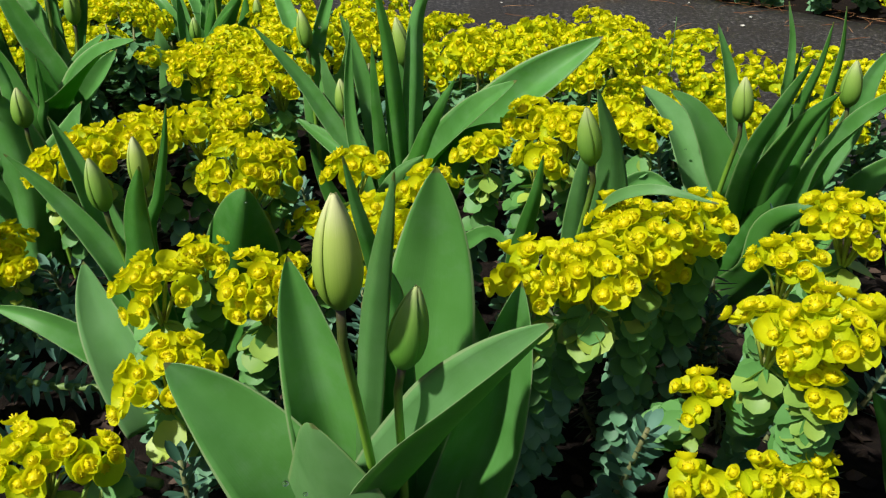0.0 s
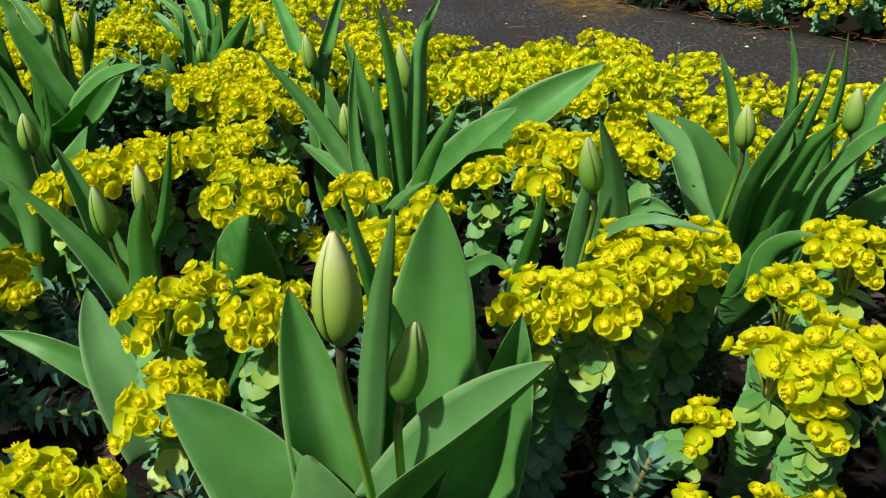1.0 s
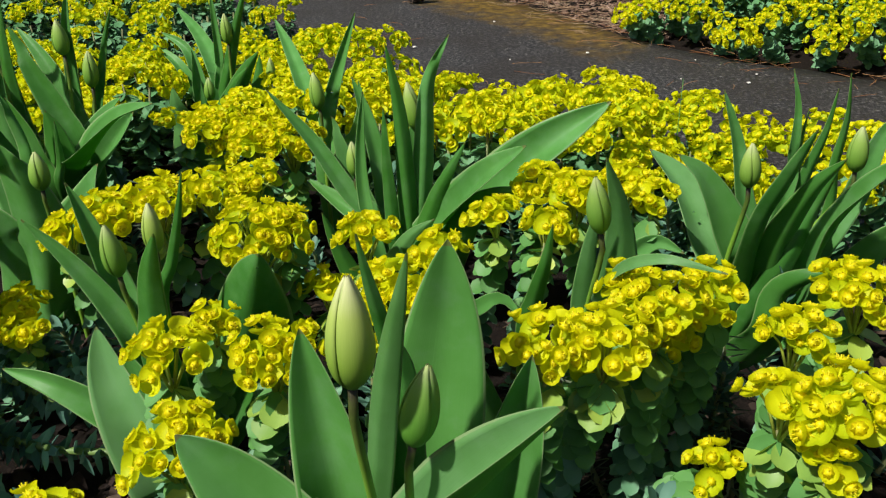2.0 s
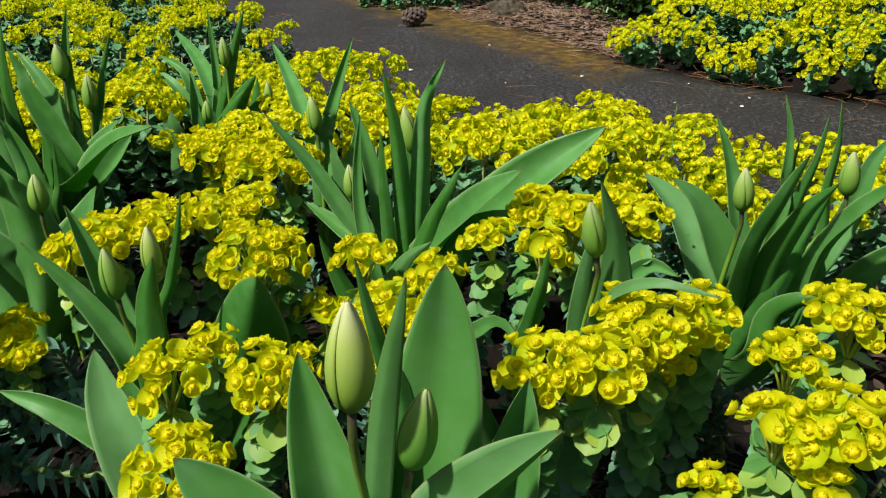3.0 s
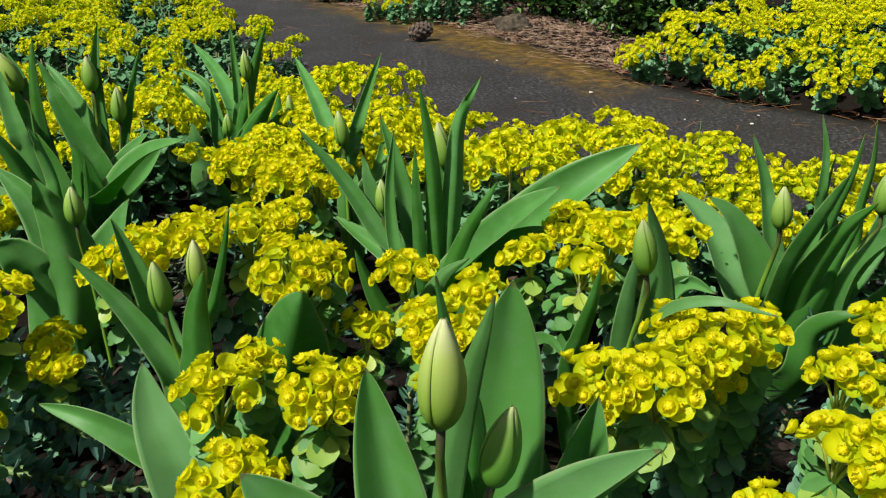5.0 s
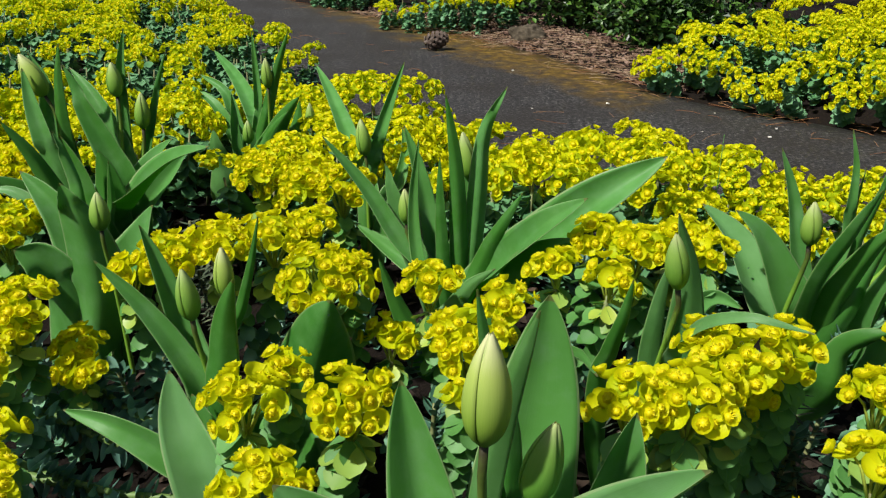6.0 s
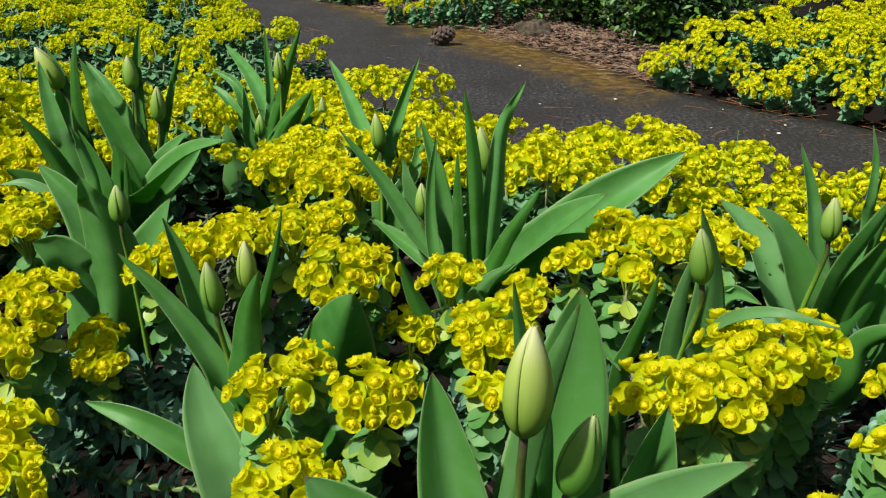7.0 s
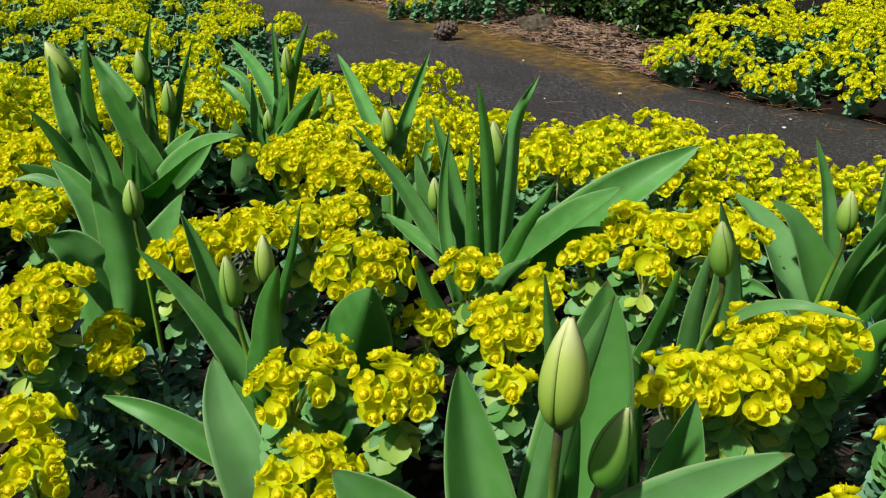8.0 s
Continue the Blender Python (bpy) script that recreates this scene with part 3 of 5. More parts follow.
def shoot_mesh(rng, height, dry=False, lying=False):
    """A flowerless leafy shoot, foot at the origin: (stem mesh, foliage mesh)."""
    lean = Vector((rng.uniform(-0.5, 0.5), rng.uniform(-0.5, 0.5), 1)).normalized()
    if lying:
        lean = Vector((1, rng.uniform(-0.12, 0.12), 0.10))
    line = spline([Vector((0, 0, -0.01 if not lying else 0.012)), lean * height * 0.5, lean * height * 0.75 + (Vector((height * 0.25, 0, height * 0.06)) if lying else Vector((0, 0, height * 0.25)))], 9)
    v, f = tube(line, [(0.0044 if lying else 0.003) - 0.001 * i / 8 for i in range(9)], 6)
    green = Pile()
    tang, n = tangents(line), int(height / (0.0036 if lying else 0.0026 if not dry else 0.0017))
    for k in range(n):
        u = 0.05 + 0.95 * k / n
        i = min(int(u * 8), 7)
        c, up = line[i].lerp(line[i + 1], u * 8 - i), tang[i]
        out = Matrix.Rotation(k * 2.39996 + rng.uniform(-0.2, 0.2), 3, up) @ up.orthogonal().normalized()
        d = (out + up * rng.uniform(0.25, 0.5)).normalized() if lying else (out + up * ((0.45 + 1.2 * max(0, u - 0.75) * 4 * 0.6) if not dry else rng.uniform(-0.5, 0.1))).normalized()
        side = up.cross(out).normalized()
        m = Matrix.Translation(c) @ Matrix((d, side, d.cross(side))).transposed().to_4x4()
        lv, lfc = spurge_leaf((0.023 if lying else 0.021) * rng.uniform(0.85, 1.15), (0.0092 if not dry else 0.0036), True, rng, lying or dry)
        green.put(turned(lv, m), lfc)
    return mesh_of("stem", v, f, [TRAIL_STEM if lying else SPURGE_STEM]), green.mesh("foliage", [WITHERED if dry else TRAIL_LEAF if lying else SHOOT_LEAF])


def far_spurge(rng, r=0.034, height=0.2):
    """The same shoot with fewer faces: (flower pile, foliage pile), foot at the origin."""
    fl, fo = Pile(), Pile()
    tilt_m = Euler((rng.uniform(-0.1, 0.4), rng.uniform(-0.25, 0.25), 0)).to_matrix()
    top = Vector((0, 0, height))
    for place, axis in dome(int(10.5 * (r / 0.036) ** 1.7), r * 0.92, rng):
        place, axis = tilt_m @ place, tilt_m @ axis
        s = rng.uniform(0.78, 1.02)
        m = Matrix.Translation(top + place) @ axis.to_track_quat("Z", "Y").to_matrix().to_4x4() @ Matrix.Rotation(rng.uniform(0, 6.28), 4, "Z") @ Matrix.Diagonal((s, s, s, 1))
        p = floret_pile(rng, False)
        n = len(fl.v)
        fl.v.extend(turned(p.v, m))
        fl.f.extend(tuple(k + n for k in f) for f in p.f)
        fl.i.extend(p.i)
    n = 64
    for k in range(n):
        u = k / n
        g = rng.uniform(0, 6.28)
        ln = rng.uniform(0.018, 0.034)
        v, f = spurge_leaf(ln, ln * rng.uniform(0.6, 0.95), False, rng)
        m = Matrix.Translation((0, 0, (0.10 + 0.87 * u) * (height - r * 0.8))) @ Matrix.Rotation(g, 4, "Z") @ Matrix.Rotation(rng.uniform(0.2, 1.05) if u > 0.35 else rng.uniform(-0.3, 0.6), 4, "Y")
        fo.put(turned(v, m), f)
    v, f = tube([Vector((0, 0, -0.02)), Vector((0, 0, height - r * 0.6))], [0.003, 0.002], 4)
    fo.put(v, f, 1)
    return fl, fo



# ---- the things: spurge further off ----
rng = random.Random(11)
VARIANTS = []
for _ in range(7):
    fl, fo = far_spurge(rng, rng.uniform(0.034, 0.048), 0.2)
    VARIANTS.append((fl, fo, fl.mesh("flower_head", [BRACT_FAR, GLAND, OUTER]), fo.mesh("foliage", [GLAUCOUS_FAR, SPURGE_STEM])))


def scatter(inside, box, gap, seed, tries):
    """Places in plan that keep a distance from each other."""
    rng = random.Random(seed)
    cells, out = {}, []
    for _ in range(tries):
        x, y = rng.uniform(box[0], box[1]), rng.uniform(box[2], box[3])
        if not inside(x, y):
            continue
        cx, cy = int(x // gap), int(y // gap)
        if any((x - a) ** 2 + (y - b) ** 2 < gap * gap for i in (-1, 0, 1) for j in (-1, 0, 1) for a, b in cells.get((cx + i, cy + j), ())):
            continue
        cells.setdefault((cx, cy), []).append((x, y))
        out.append((x, y))
    return out


def crest(x, y):
    """Height of the flower heads above the soil: a mounded carpet with hollows."""
    near, far = -line_side(BED_RIM, x, y), line_side(FAR_EDGE, x, y)
    fall = min(1.0, 0.92 + max(near, 0) / 0.3) if near > far else (1 + 0.24 * noise.noise((x * 9, y * 9, 1.0)))
    hump = 0.035 * math.exp(-((x - 0.52) ** 2 + (y - 1.25) ** 2) / 0.05)
    return fall * (hump + 0.195 + 0.06 * noise.noise((x * 3.1, y * 3.1, 5.0)) + 0.045 * noise.noise((x * 8, y * 8, 8.0)))


def blooms(x, y):
    """Where the carpet flowers; elsewhere it is leaf only."""
    if math.hypot((x + 1.15) / 0.33, (y - 2.28) / 0.20) < 1:
        return False
    return noise.noise((x * 3.6, y * 3.6, 2.0)) > (-0.6 if y < 1.75 else -0.04)


HOLLOWS = [(-0.43, 1.40, 0.15), (-0.43, 1.55, 0.10), (-0.19, 1.19, 0.10), (-0.05, 1.1, 0.08), (-0.38, 1.02, 0.12), (-0.56, 1.16, 0.13), (-0.45, 1.12, 0.12)]


def near_bed(x, y):
    if x < -0.66 * y - 0.7 or x > 0.66 * y + 0.6 or line_side(BED_RIM, x, y) > 0.0 or y < 1.1:
        return False
    return all(math.hypot(x - a, y - b) > r for a, b, r in HOLLOWS)


def merged(name, places, seed, label, category, kind):
    """Many shoots joined into one carpet (flowers and foliage)."""
    rng = random.Random(seed)
    parts = ([], []), ([], [])
    base = [0, 0]
    idx = ([], [])
    for x, y in places:
        k = rng.randrange(len(VARIANTS))
        h = crest(x, y) / 0.2 * rng.uniform(0.66, 1.12)
        flowers = blooms(x, y) or category == "spurge" and name != "spurge_carpet" and noise.noise((x * 10, y * 10, 4.0)) > -0.18
        m = Matrix.Translation((x, y, soil_height(x, y))) @ Euler((rng.uniform(-0.15, 0.15), rng.uniform(-0.15, 0.15), rng.uniform(0, 6.28))).to_matrix().to_4x4() 
        mm = np.array(m)
        for j in ((0, 1) if flowers else (1,)):
            pile = VARIANTS[k][j]
            v = np.array([tuple(q) for q in pile.v])
            v = v + (0, 0, (h - 1) * 0.2) if j == 0 else v * (1, 1, h)
            v = v @ mm[:3, :3].T + mm[:3, 3]
            parts[j][0].append(v)
            parts[j][1].extend(tuple(i + base[j] for i in f) for f in pile.f)
            idx[j].extend(pile.i)
            base[j] += len(v)
    flower = mesh_of("bloom", np.concatenate(parts[0][0]), parts[0][1], [BRACT_FAR, GLAND, OUTER], idx[0])
    green = mesh_of("foliage", np.concatenate(parts[1][0]), parts[1][1], [GLAUCOUS_FAR, SPURGE_STEM], idx[1])
    ob = tagged(new(name, green), label, category, kind=kind)
    tagged(child("bloom", flower, ob), kind="stuff")
    return ob


v, f = tube([Vector((0, 0, -0.02)), Vector((0, 0, 0.06)), Vector((0, 0, 0.11))], [0.003, 0.0026, 0.002], 6)
STALK = mesh_of("stem", v, f, [SPURGE_STEM])
bed = scatter(near_bed, (-2.0, 2.0, 1.1, 1.8), 0.054, 3, 17000) + scatter(near_bed, (-3.4, 0.0, 1.85, 4.9), 0.072, 13, 16000)
bed.sort(key=lambda p: p[0] ** 2 + p[1] ** 2)
rng = random.Random(5)
for x, y in bed[:145]:
    fl, fo, flm, fom = VARIANTS[rng.randrange(7)]
    ob = tagged(new("spurge", STALK), "yellow spurge shoot in the dense carpet by the path", "spurge", "spurge shoots in the bed")
    h = crest(x, y) / 0.2 * rng.uniform(0.8, 1.06)
    ob.matrix_world = Matrix.Translation((x, y, soil_height(x, y))) @ Euler((rng.uniform(-0.15, 0.15), rng.uniform(-0.15, 0.15), rng.uniform(0, 6.28))).to_matrix().to_4x4()
    green = tagged(child("foliage", fom, ob), kind="stuff")
    green.scale = (1, 1, h)
    if blooms(x, y):
        tagged(child("flower_head", flm, ob), kind="stuff").location = (0, 0, (h - 1) * 0.2)


def side_bed(x, y):
    return abs(x + 0.05) > 0.62 * y + 0.34 and line_side(BED_RIM, x, y) < 0


flank = scatter(side_bed, (-1.9, 1.7, -0.3, 1.1), 0.07, 15, 6000)
merged("spurge_carpet", bed[145:] + flank, 21, "dense carpet of yellow flowering spurge", "spurge", "stuff")


def far_bed(x, y):
    return line_side(FAR_EDGE, x, y) > 0.07 and x > (0.60 if y < 2.9 else 0.47 + (y - 2.9) * 1.0) and x < 0.62 * y + 0.3


def far_clump(x, y):
    return math.hypot((x + 0.19) / 0.38, (y - 4.55) / 0.25) < 1


def far_clump_b(x, y):
    return math.hypot((x + 0.80) / 0.3, (y - 5.55) / 0.25) < 1


mound = scatter(far_bed, (0.4, 4.5, 2.0, 5.2), 0.076, 4, 9000)
mound.sort(key=lambda p: line_side(FAR_EDGE, *p))
rng = random.Random(41)
for x, y in mound[:100]:
    fl, fo, flm, fom = VARIANTS[rng.randrange(7)]
    inside = line_side(FAR_EDGE, x, y)
    splay = radians(62) * max(0.0, 1 - (inside - 0.07) / 0.36) * rng.uniform(0.8, 1.12)
    ob = tagged(new("spurge", STALK), "yellow spurge shoot leaning out of the mound across the path", "spurge", "spurge shoots in the mound")
    ob.matrix_world = Matrix.Translation((x, y, soil_height(x, y))) @ Matrix.Rotation(splay, 4, Vector((0.78, -0.62, 0))) @ Euler((rng.uniform(-0.15, 0.15), rng.uniform(-0.15, 0.15), rng.uniform(0, 6.28))).to_matrix().to_4x4()
    h = crest(x, y) / 0.2 * rng.uniform(0.85, 1.1)
    tagged(child("foliage", fom, ob), kind="stuff").scale = (1.2, 1.2, h)
    if inside < 0.32 and rng.random() < 0.9 or noise.noise((x * 10, y * 10, 4.0)) > -0.22:
        bloom = tagged(child("flower_head", flm, ob), kind="stuff")
        bloom.location, bloom.scale = (0, 0, h * 0.2 - 0.236), (1.18, 1.18, 1.18)
merged("spurge_mound", mound[100:], 22, "rounded mound of yellow spurge across the path", "spurge", "stuff")
merged("spurge_clump", scatter(far_clump, (-0.8, 0.4, 4.2, 5.0), 0.06, 5, 900), 23, "small clump of yellow spurge beyond the path", "spurge", "")
merged("spurge_clump", scatter(far_clump_b, (-1.3, -0.4, 5.2, 5.9), 0.06, 6, 900), 24, "small clump of yellow spurge beyond the path", "spurge", "")


# ---- beyond the path: shrub, rock, cone ----
def shrub(x, y, size, height, seed):
    """An evergreen shrub: limbs from one foot and a crown of many small leaves."""
    rng = random.Random(seed)
    ob = tagged(new("evergreen_shrub"), "dark evergreen shrub with small glossy leaves", "shrub")
    ob.location = (x, y, -0.02)
    limbs, leaves = Pile(), Pile()
    for k in range(26):
        a, reach = rng.uniform(0, 6.28), rng.uniform(0.3, 1.0)
        end = Vector((math.cos(a) * size * reach, math.sin(a) * size * reach * 0.8, height * (1.05 - 0.7 * reach ** 2) * rng.uniform(0.75, 1.05)))
        line = spline([Vector((0, 0, 0)), end * 0.4 + Vector((0, 0, height * 0.12)), end * 0.75, end], 7)
        v, f = tube(line, [0.012 * (1 - 0.8 * i / 6) for i in range(7)], 5)
        limbs.put(v, f)
        for j in range(120):
            u = rng.uniform(0.35, 1.0)
            i = min(int(u * 6), 5)
            c = line[i].lerp(line[i + 1], u * 6 - i) + Vector((rng.gauss(0, 0.08), rng.gauss(0, 0.08), rng.gauss(0, 0.07)))
            c.z = max(c.z, 0.03)
            m = Matrix.Translation(c) @ Euler((rng.uniform(-0.9, 0.9), rng.uniform(-0.9, 0.9), rng.uniform(0, 6.28))).to_matrix().to_4x4()
            ln = rng.uniform(0.03, 0.06)
            leaves.put(turned([(0, 0, 0), (ln * 0.5, -ln * 0.24, 0.003), (ln, 0, -0.004), (ln * 0.5, ln * 0.24, 0.003), (ln * 0.5, 0, -0.002)], m), [(0, 1, 4), (1, 2, 4), (2, 3, 4), (3, 0, 4)])
    child("limb", limbs.mesh("limb", [BARK]), ob)
    child("crown", leaves.mesh("crown", [SHRUB], smooth=False), ob)


for x, y, size, height, seed in [(0.52, 4.62, 0.36, 0.5, 1), (1.15, 4.9, 0.5, 0.7, 2), (0.2, 5.3, 0.5, 0.7, 3), (-0.75, 6.5, 0.7, 0.9, 4), (2.6, 5.8, 0.8, 1.0, 5), (0.85, 4.4, 0.3, 0.4, 6), (0.86, 3.86, 0.34, 0.42, 7)]:
    shrub(x, y, size, height, seed)


def rock(x, y, sx, sy, sz, seed):
    bm = bmesh.new()
    bmesh.ops.create_icosphere(bm, subdivisions=4, radius=1)
    for v in bm.verts:
        n = noise.noise(v.co * 1.3 + Vector((seed, 0, 0))) * 0.35 + noise.noise(v.co * 4 + Vector((seed, 0, 0))) * 0.09
        v.co = Vector((v.co.x * sx, v.co.y * sy, v.co.z * sz)) * (1 + n)
    me = bpy.data.meshes.new("rock")
    bm.to_mesh(me)
    bm.free()
    me.materials.append(ROCK)
    me.polygons.foreach_set("use_smooth", [True] * len(me.polygons))
    ob = tagged(new("rock", me), "weathered grey-brown rock half sunk in litter", "rock")
    ob.location = (x, y, sz * 0.3)


rock(0.226, 4.19, 0.095, 0.08, 0.055, 3.0)


def pine_cone(x, y, length, turn):
    """An open cone lying on its side: a core with spiral rows of thick scales."""
    ob = tagged(new("pine_cone"), "open brown pine cone lying on the path", "pine cone")
    ob.matrix_world = Matrix.Translation((x, y, length * 0.36)) @ Matrix.Rotation(radians(turn), 4, "Z") @ Matrix.Rotation(radians(82), 4, "Y") @ Matrix.Translation((0, 0, -length / 2))
    v, f = tube([Vector((0, 0, length * u)) for u in (0, 0.25, 0.5, 0.75, 1)], [length * k for k in (0.07, 0.12, 0.12, 0.08, 0.02)], 10)
    child("core", mesh_of("core", v, f, [CONE]), ob)
    ln = length * 0.34
    sv = [(0, -0.10, 0), (0, 0.10, 0), (0.7, -0.33, 0.02), (0.7, 0.33, 0.02), (1.0, -0.2, 0.10), (1.0, 0.2, 0.10), (0.85, 0, 0.20), (0.2, 0, 0.12), (0.8, 0, -0.12)]
    me = mesh_of("scale", [Vector(p) * ln for p in sv], [(0, 2, 7), (2, 6, 7), (6, 3, 7), (3, 1, 7), (2, 4, 6), (4, 5, 6), (5, 3, 6), (0, 8, 2), (1, 3, 8), (0, 1, 8), (2, 8, 4), (3, 5, 8), (4, 8, 5)], [CONE], smooth=False)
    for k in range(64):
        u = k / 64
        z = length * (0.03 + 0.93 * u)
        r = length * 0.12 * math.sin(math.pi * min(1, 0.22 + 0.76 * u)) ** 0.7
        s = math.sin(math.pi * (0.18 + 0.78 * u)) ** 0.6
        sc = child("scale", me, ob)
        sc.matrix_local = Matrix.Translation((0, 0, z)) @ Matrix.Rotation(k * 2.39996, 4, "Z") @ Matrix.Translation((r * 0.6, 0, 0)) @ Matrix.Rotation(-0.35 - 0.5 * u, 4, "Y") @ Matrix.Diagonal((s, s, s, 1))


pine_cone(-0.208, 3.781, 0.118, 35)


# ---- litter ----
def litter(name, places, material, make, label, category):
    p = Pile()
    for x, y, z in places:
        v, f = make()
        p.put([Vector((x, y, z)) + q for q in v], f)
    return tagged(new(name, p.mesh(name, [material], smooth=False)), label, category, kind="stuff")


rng = random.Random(31)


def dead_leaf():
    m = Euler((rng.uniform(-0.5, 0.5), rng.uniform(-0.5, 0.5), rng.uniform(0, 6.28))).to_matrix()
    ln, w = rng.uniform(0.012, 0.038), rng.uniform(0.35, 0.7)
    c = rng.uniform(-0.15, 0.35)
    curl = rng.uniform(-0.2, 0.5)
    verts, rows = [], [(0, 0.05), (0.2, 0.6), (0.45, 1.0), (0.75, 0.7), (1.0, 0.06)]
    for u, k in rows:
        for side in (-1, 0, 1):
            verts.append(m @ (Vector((u, side * k * w / 2, c * math.sin(u * 2.6) + curl * abs(side) * k * w / 2 + rng.uniform(-0.03, 0.03))) * ln))
    return verts, [(a * 3 + b, a * 3 + b + 1, a * 3 + b + 4, a * 3 + b + 3) for a in range(4) for b in (0, 1)]


def needle():
    a, ln, b = rng.uniform(0, 6.28), rng.uniform(0.05, 0.12), rng.uniform(-0.007, 0.007)
    d, s = Vector((math.cos(a), math.sin(a), 0)), Vector((-math.sin(a), math.cos(a), 0))
    lift = rng.uniform(0, 0.005)
    v, f = tube([d * (-ln / 2), d * (-ln / 5) + s * b * 0.8 + Vector((0, 0, lift)), d * (ln / 5) + s * b * 0.8 + Vector((0, 0, lift)), d * (ln / 2)], [0.0006, 0.0007, 0.0007, 0.0004], 3)
    return v, f


def chip():
    m = Euler((rng.uniform(-0.4, 0.4), rng.uniform(-0.4, 0.4), rng.uniform(0, 6.28))).to_matrix()
    a, b, c = rng.uniform(0.008, 0.028), rng.uniform(0.005, 0.012), rng.uniform(0.002, 0.005)
    v = [m @ Vector((x * a, y * b * rng.uniform(0.6, 1.1), z * c)) for x in (-0.5, 0.5) for y in (-0.5, 0.5) for z in (0, 1)]
    return v, [(0, 1, 3, 2), (4, 6, 7, 5), (0, 4, 5, 1), (2, 3, 7, 6), (1, 5, 7, 3), (0, 2, 6, 4)]


spots = [(rng.uniform(-0.9, 0.9), rng.uniform(0.25, 1.3)) for _ in range(2600)]
litter("dead_leaves", [(x, y, soil_height(x, y) + 0.006) for x, y in spots if x < -0.13 and y < 0.66], LITTER, dead_leaf, "curled pinkish brown dead leaves on the soil", "leaf litter")
# under the plants lies the litter copy darkened for shade
litter("dead_leaves", [(x, y, soil_height(x, y) + 0.004) for x, y in spots if line_side(NEAR_EDGE, x, y) < 0 and (x > -0.13 or y > 0.66)], LITTER_SHADED, dead_leaf, "dry brown leaf litter on the soil", "leaf litter")
along = []
for _ in range(2600):
    x, y = rng.uniform(-1.6, 1.5), rng.uniform(2.0, 6.0)
    d = line_side(FAR_EDGE, x, y)
    if -0.28 < d < 0.22 and rng.random() < math.exp(-((d + 0.01) / 0.10) ** 2) + 0.06:
        along.append((x, y, max(0.006, soil_height(x, y) + 0.004)))
litter("pine_needles", along, NEEDLE, needle, "fallen reddish pine needles along the path edge", "pine needles")
loose = [(rng.uniform(-0.9, 1.4), rng.uniform(1.3, 4.5)) for _ in range(110)]
litter("pine_needles", [(x, y, 0.006) for x, y in loose if line_side(NEAR_EDGE, x, y) > 0 and line_side(FAR_EDGE, x, y) < 0], NEEDLE, needle, "a few pine needles scattered over the path", "pine needles")
chips = [(rng.uniform(-1.2, 1.0), rng.uniform(3.0, 5.4)) for _ in range(11000)]
straw = [(rng.uniform(-1.3, 1.0), rng.uniform(3.0, 5.2)) for _ in range(5200)]
litter("pine_needles", [(x, y, max(0.006, soil_height(x, y) + 0.008)) for x, y in straw if -0.16 < line_side(FAR_EDGE, x, y) < 0.5 and (line_side(FAR_EDGE, x, y) > 0 or rng.random() < 0.25)], STRAW, needle, "tan dry pine straw matted over the litter", "pine needles")
litter("bark_litter", [(x, y, soil_height(x, y) + 0.003) for x, y in chips if line_side(FAR_EDGE, x, y) > 0.02], CHIP, chip, "pinkish brown bark chips and dead leaves", "bark litter")


# pale fallen petals and grit on the path
def fleck(x, y, size, seed):
    rng = random.Random(seed)
    bm = bmesh.new()
    bmesh.ops.create_icosphere(bm, subdivisions=2, radius=size)
    for v in bm.verts:
        v.co *= 1 + 0.35 * noise.noise(v.co * (2 / size) + Vector((seed, 0, 0)))
        v.co.z *= 0.45
    me = bpy.data.meshes.new("fleck")
    bm.to_mesh(me)
    bm.free()
    me.materials.append(PALE)
    ob = tagged(new("petal_fleck", me), "small whitish petal fleck on the asphalt", "petal", "flecks on the path")
    ob.location = (x, y, size * 0.35 + 0.003)


for i, (x, y, size) in enumerate([(0.795, 2.305, 0.0055), (0.335, 2.302, 0.005), (0.401, 2.70, 0.006), (0.848, 2.409, 0.004), (-0.159, 2.79, 0.007), (0.116, 3.278, 0.005), (0.62, 2.35, 0.003), (0.15, 2.6, 0.003), (0.48, 2.12, 0.003), (0.72, 2.6, 0.003)]):
    fleck(x, y, size, i)

# ---- leafy shoots without flowers ----
rng = random.Random(17)
SHOOTS = [shoot_mesh(rng, h) for h in (0.09, 0.11, 0.12, 0.13, 0.14, 0.10)]
LYING = [shoot_mesh(rng, h, False, True) for h in (0.19, 0.22, 0.17)]
DRY_SHOOTS = [shoot_mesh(rng, h, True) for h in (0.17, 0.20)]


def shoot(x, y, meshes, label):
    ob = tagged(new("spurge_shoot", meshes[0]), label, "spurge", "flowerless spurge shoots")
    ob.matrix_world = pose(x, y, soil_height(x, y), rng.uniform(-12, 12), rng.uniform(-12, 12), rng.uniform(0, 360))
    tagged(child("foliage", meshes[1], ob), kind="stuff")


def near_gap(x, y):
    return abs(x) < 0.66 * y + 0.12 and line_side(NEAR_EDGE, x, y) < -0.1 and math.hypot(x + 0.01, y - 0.42) > 0.07 and not (x < -0.17 and y < 0.78)


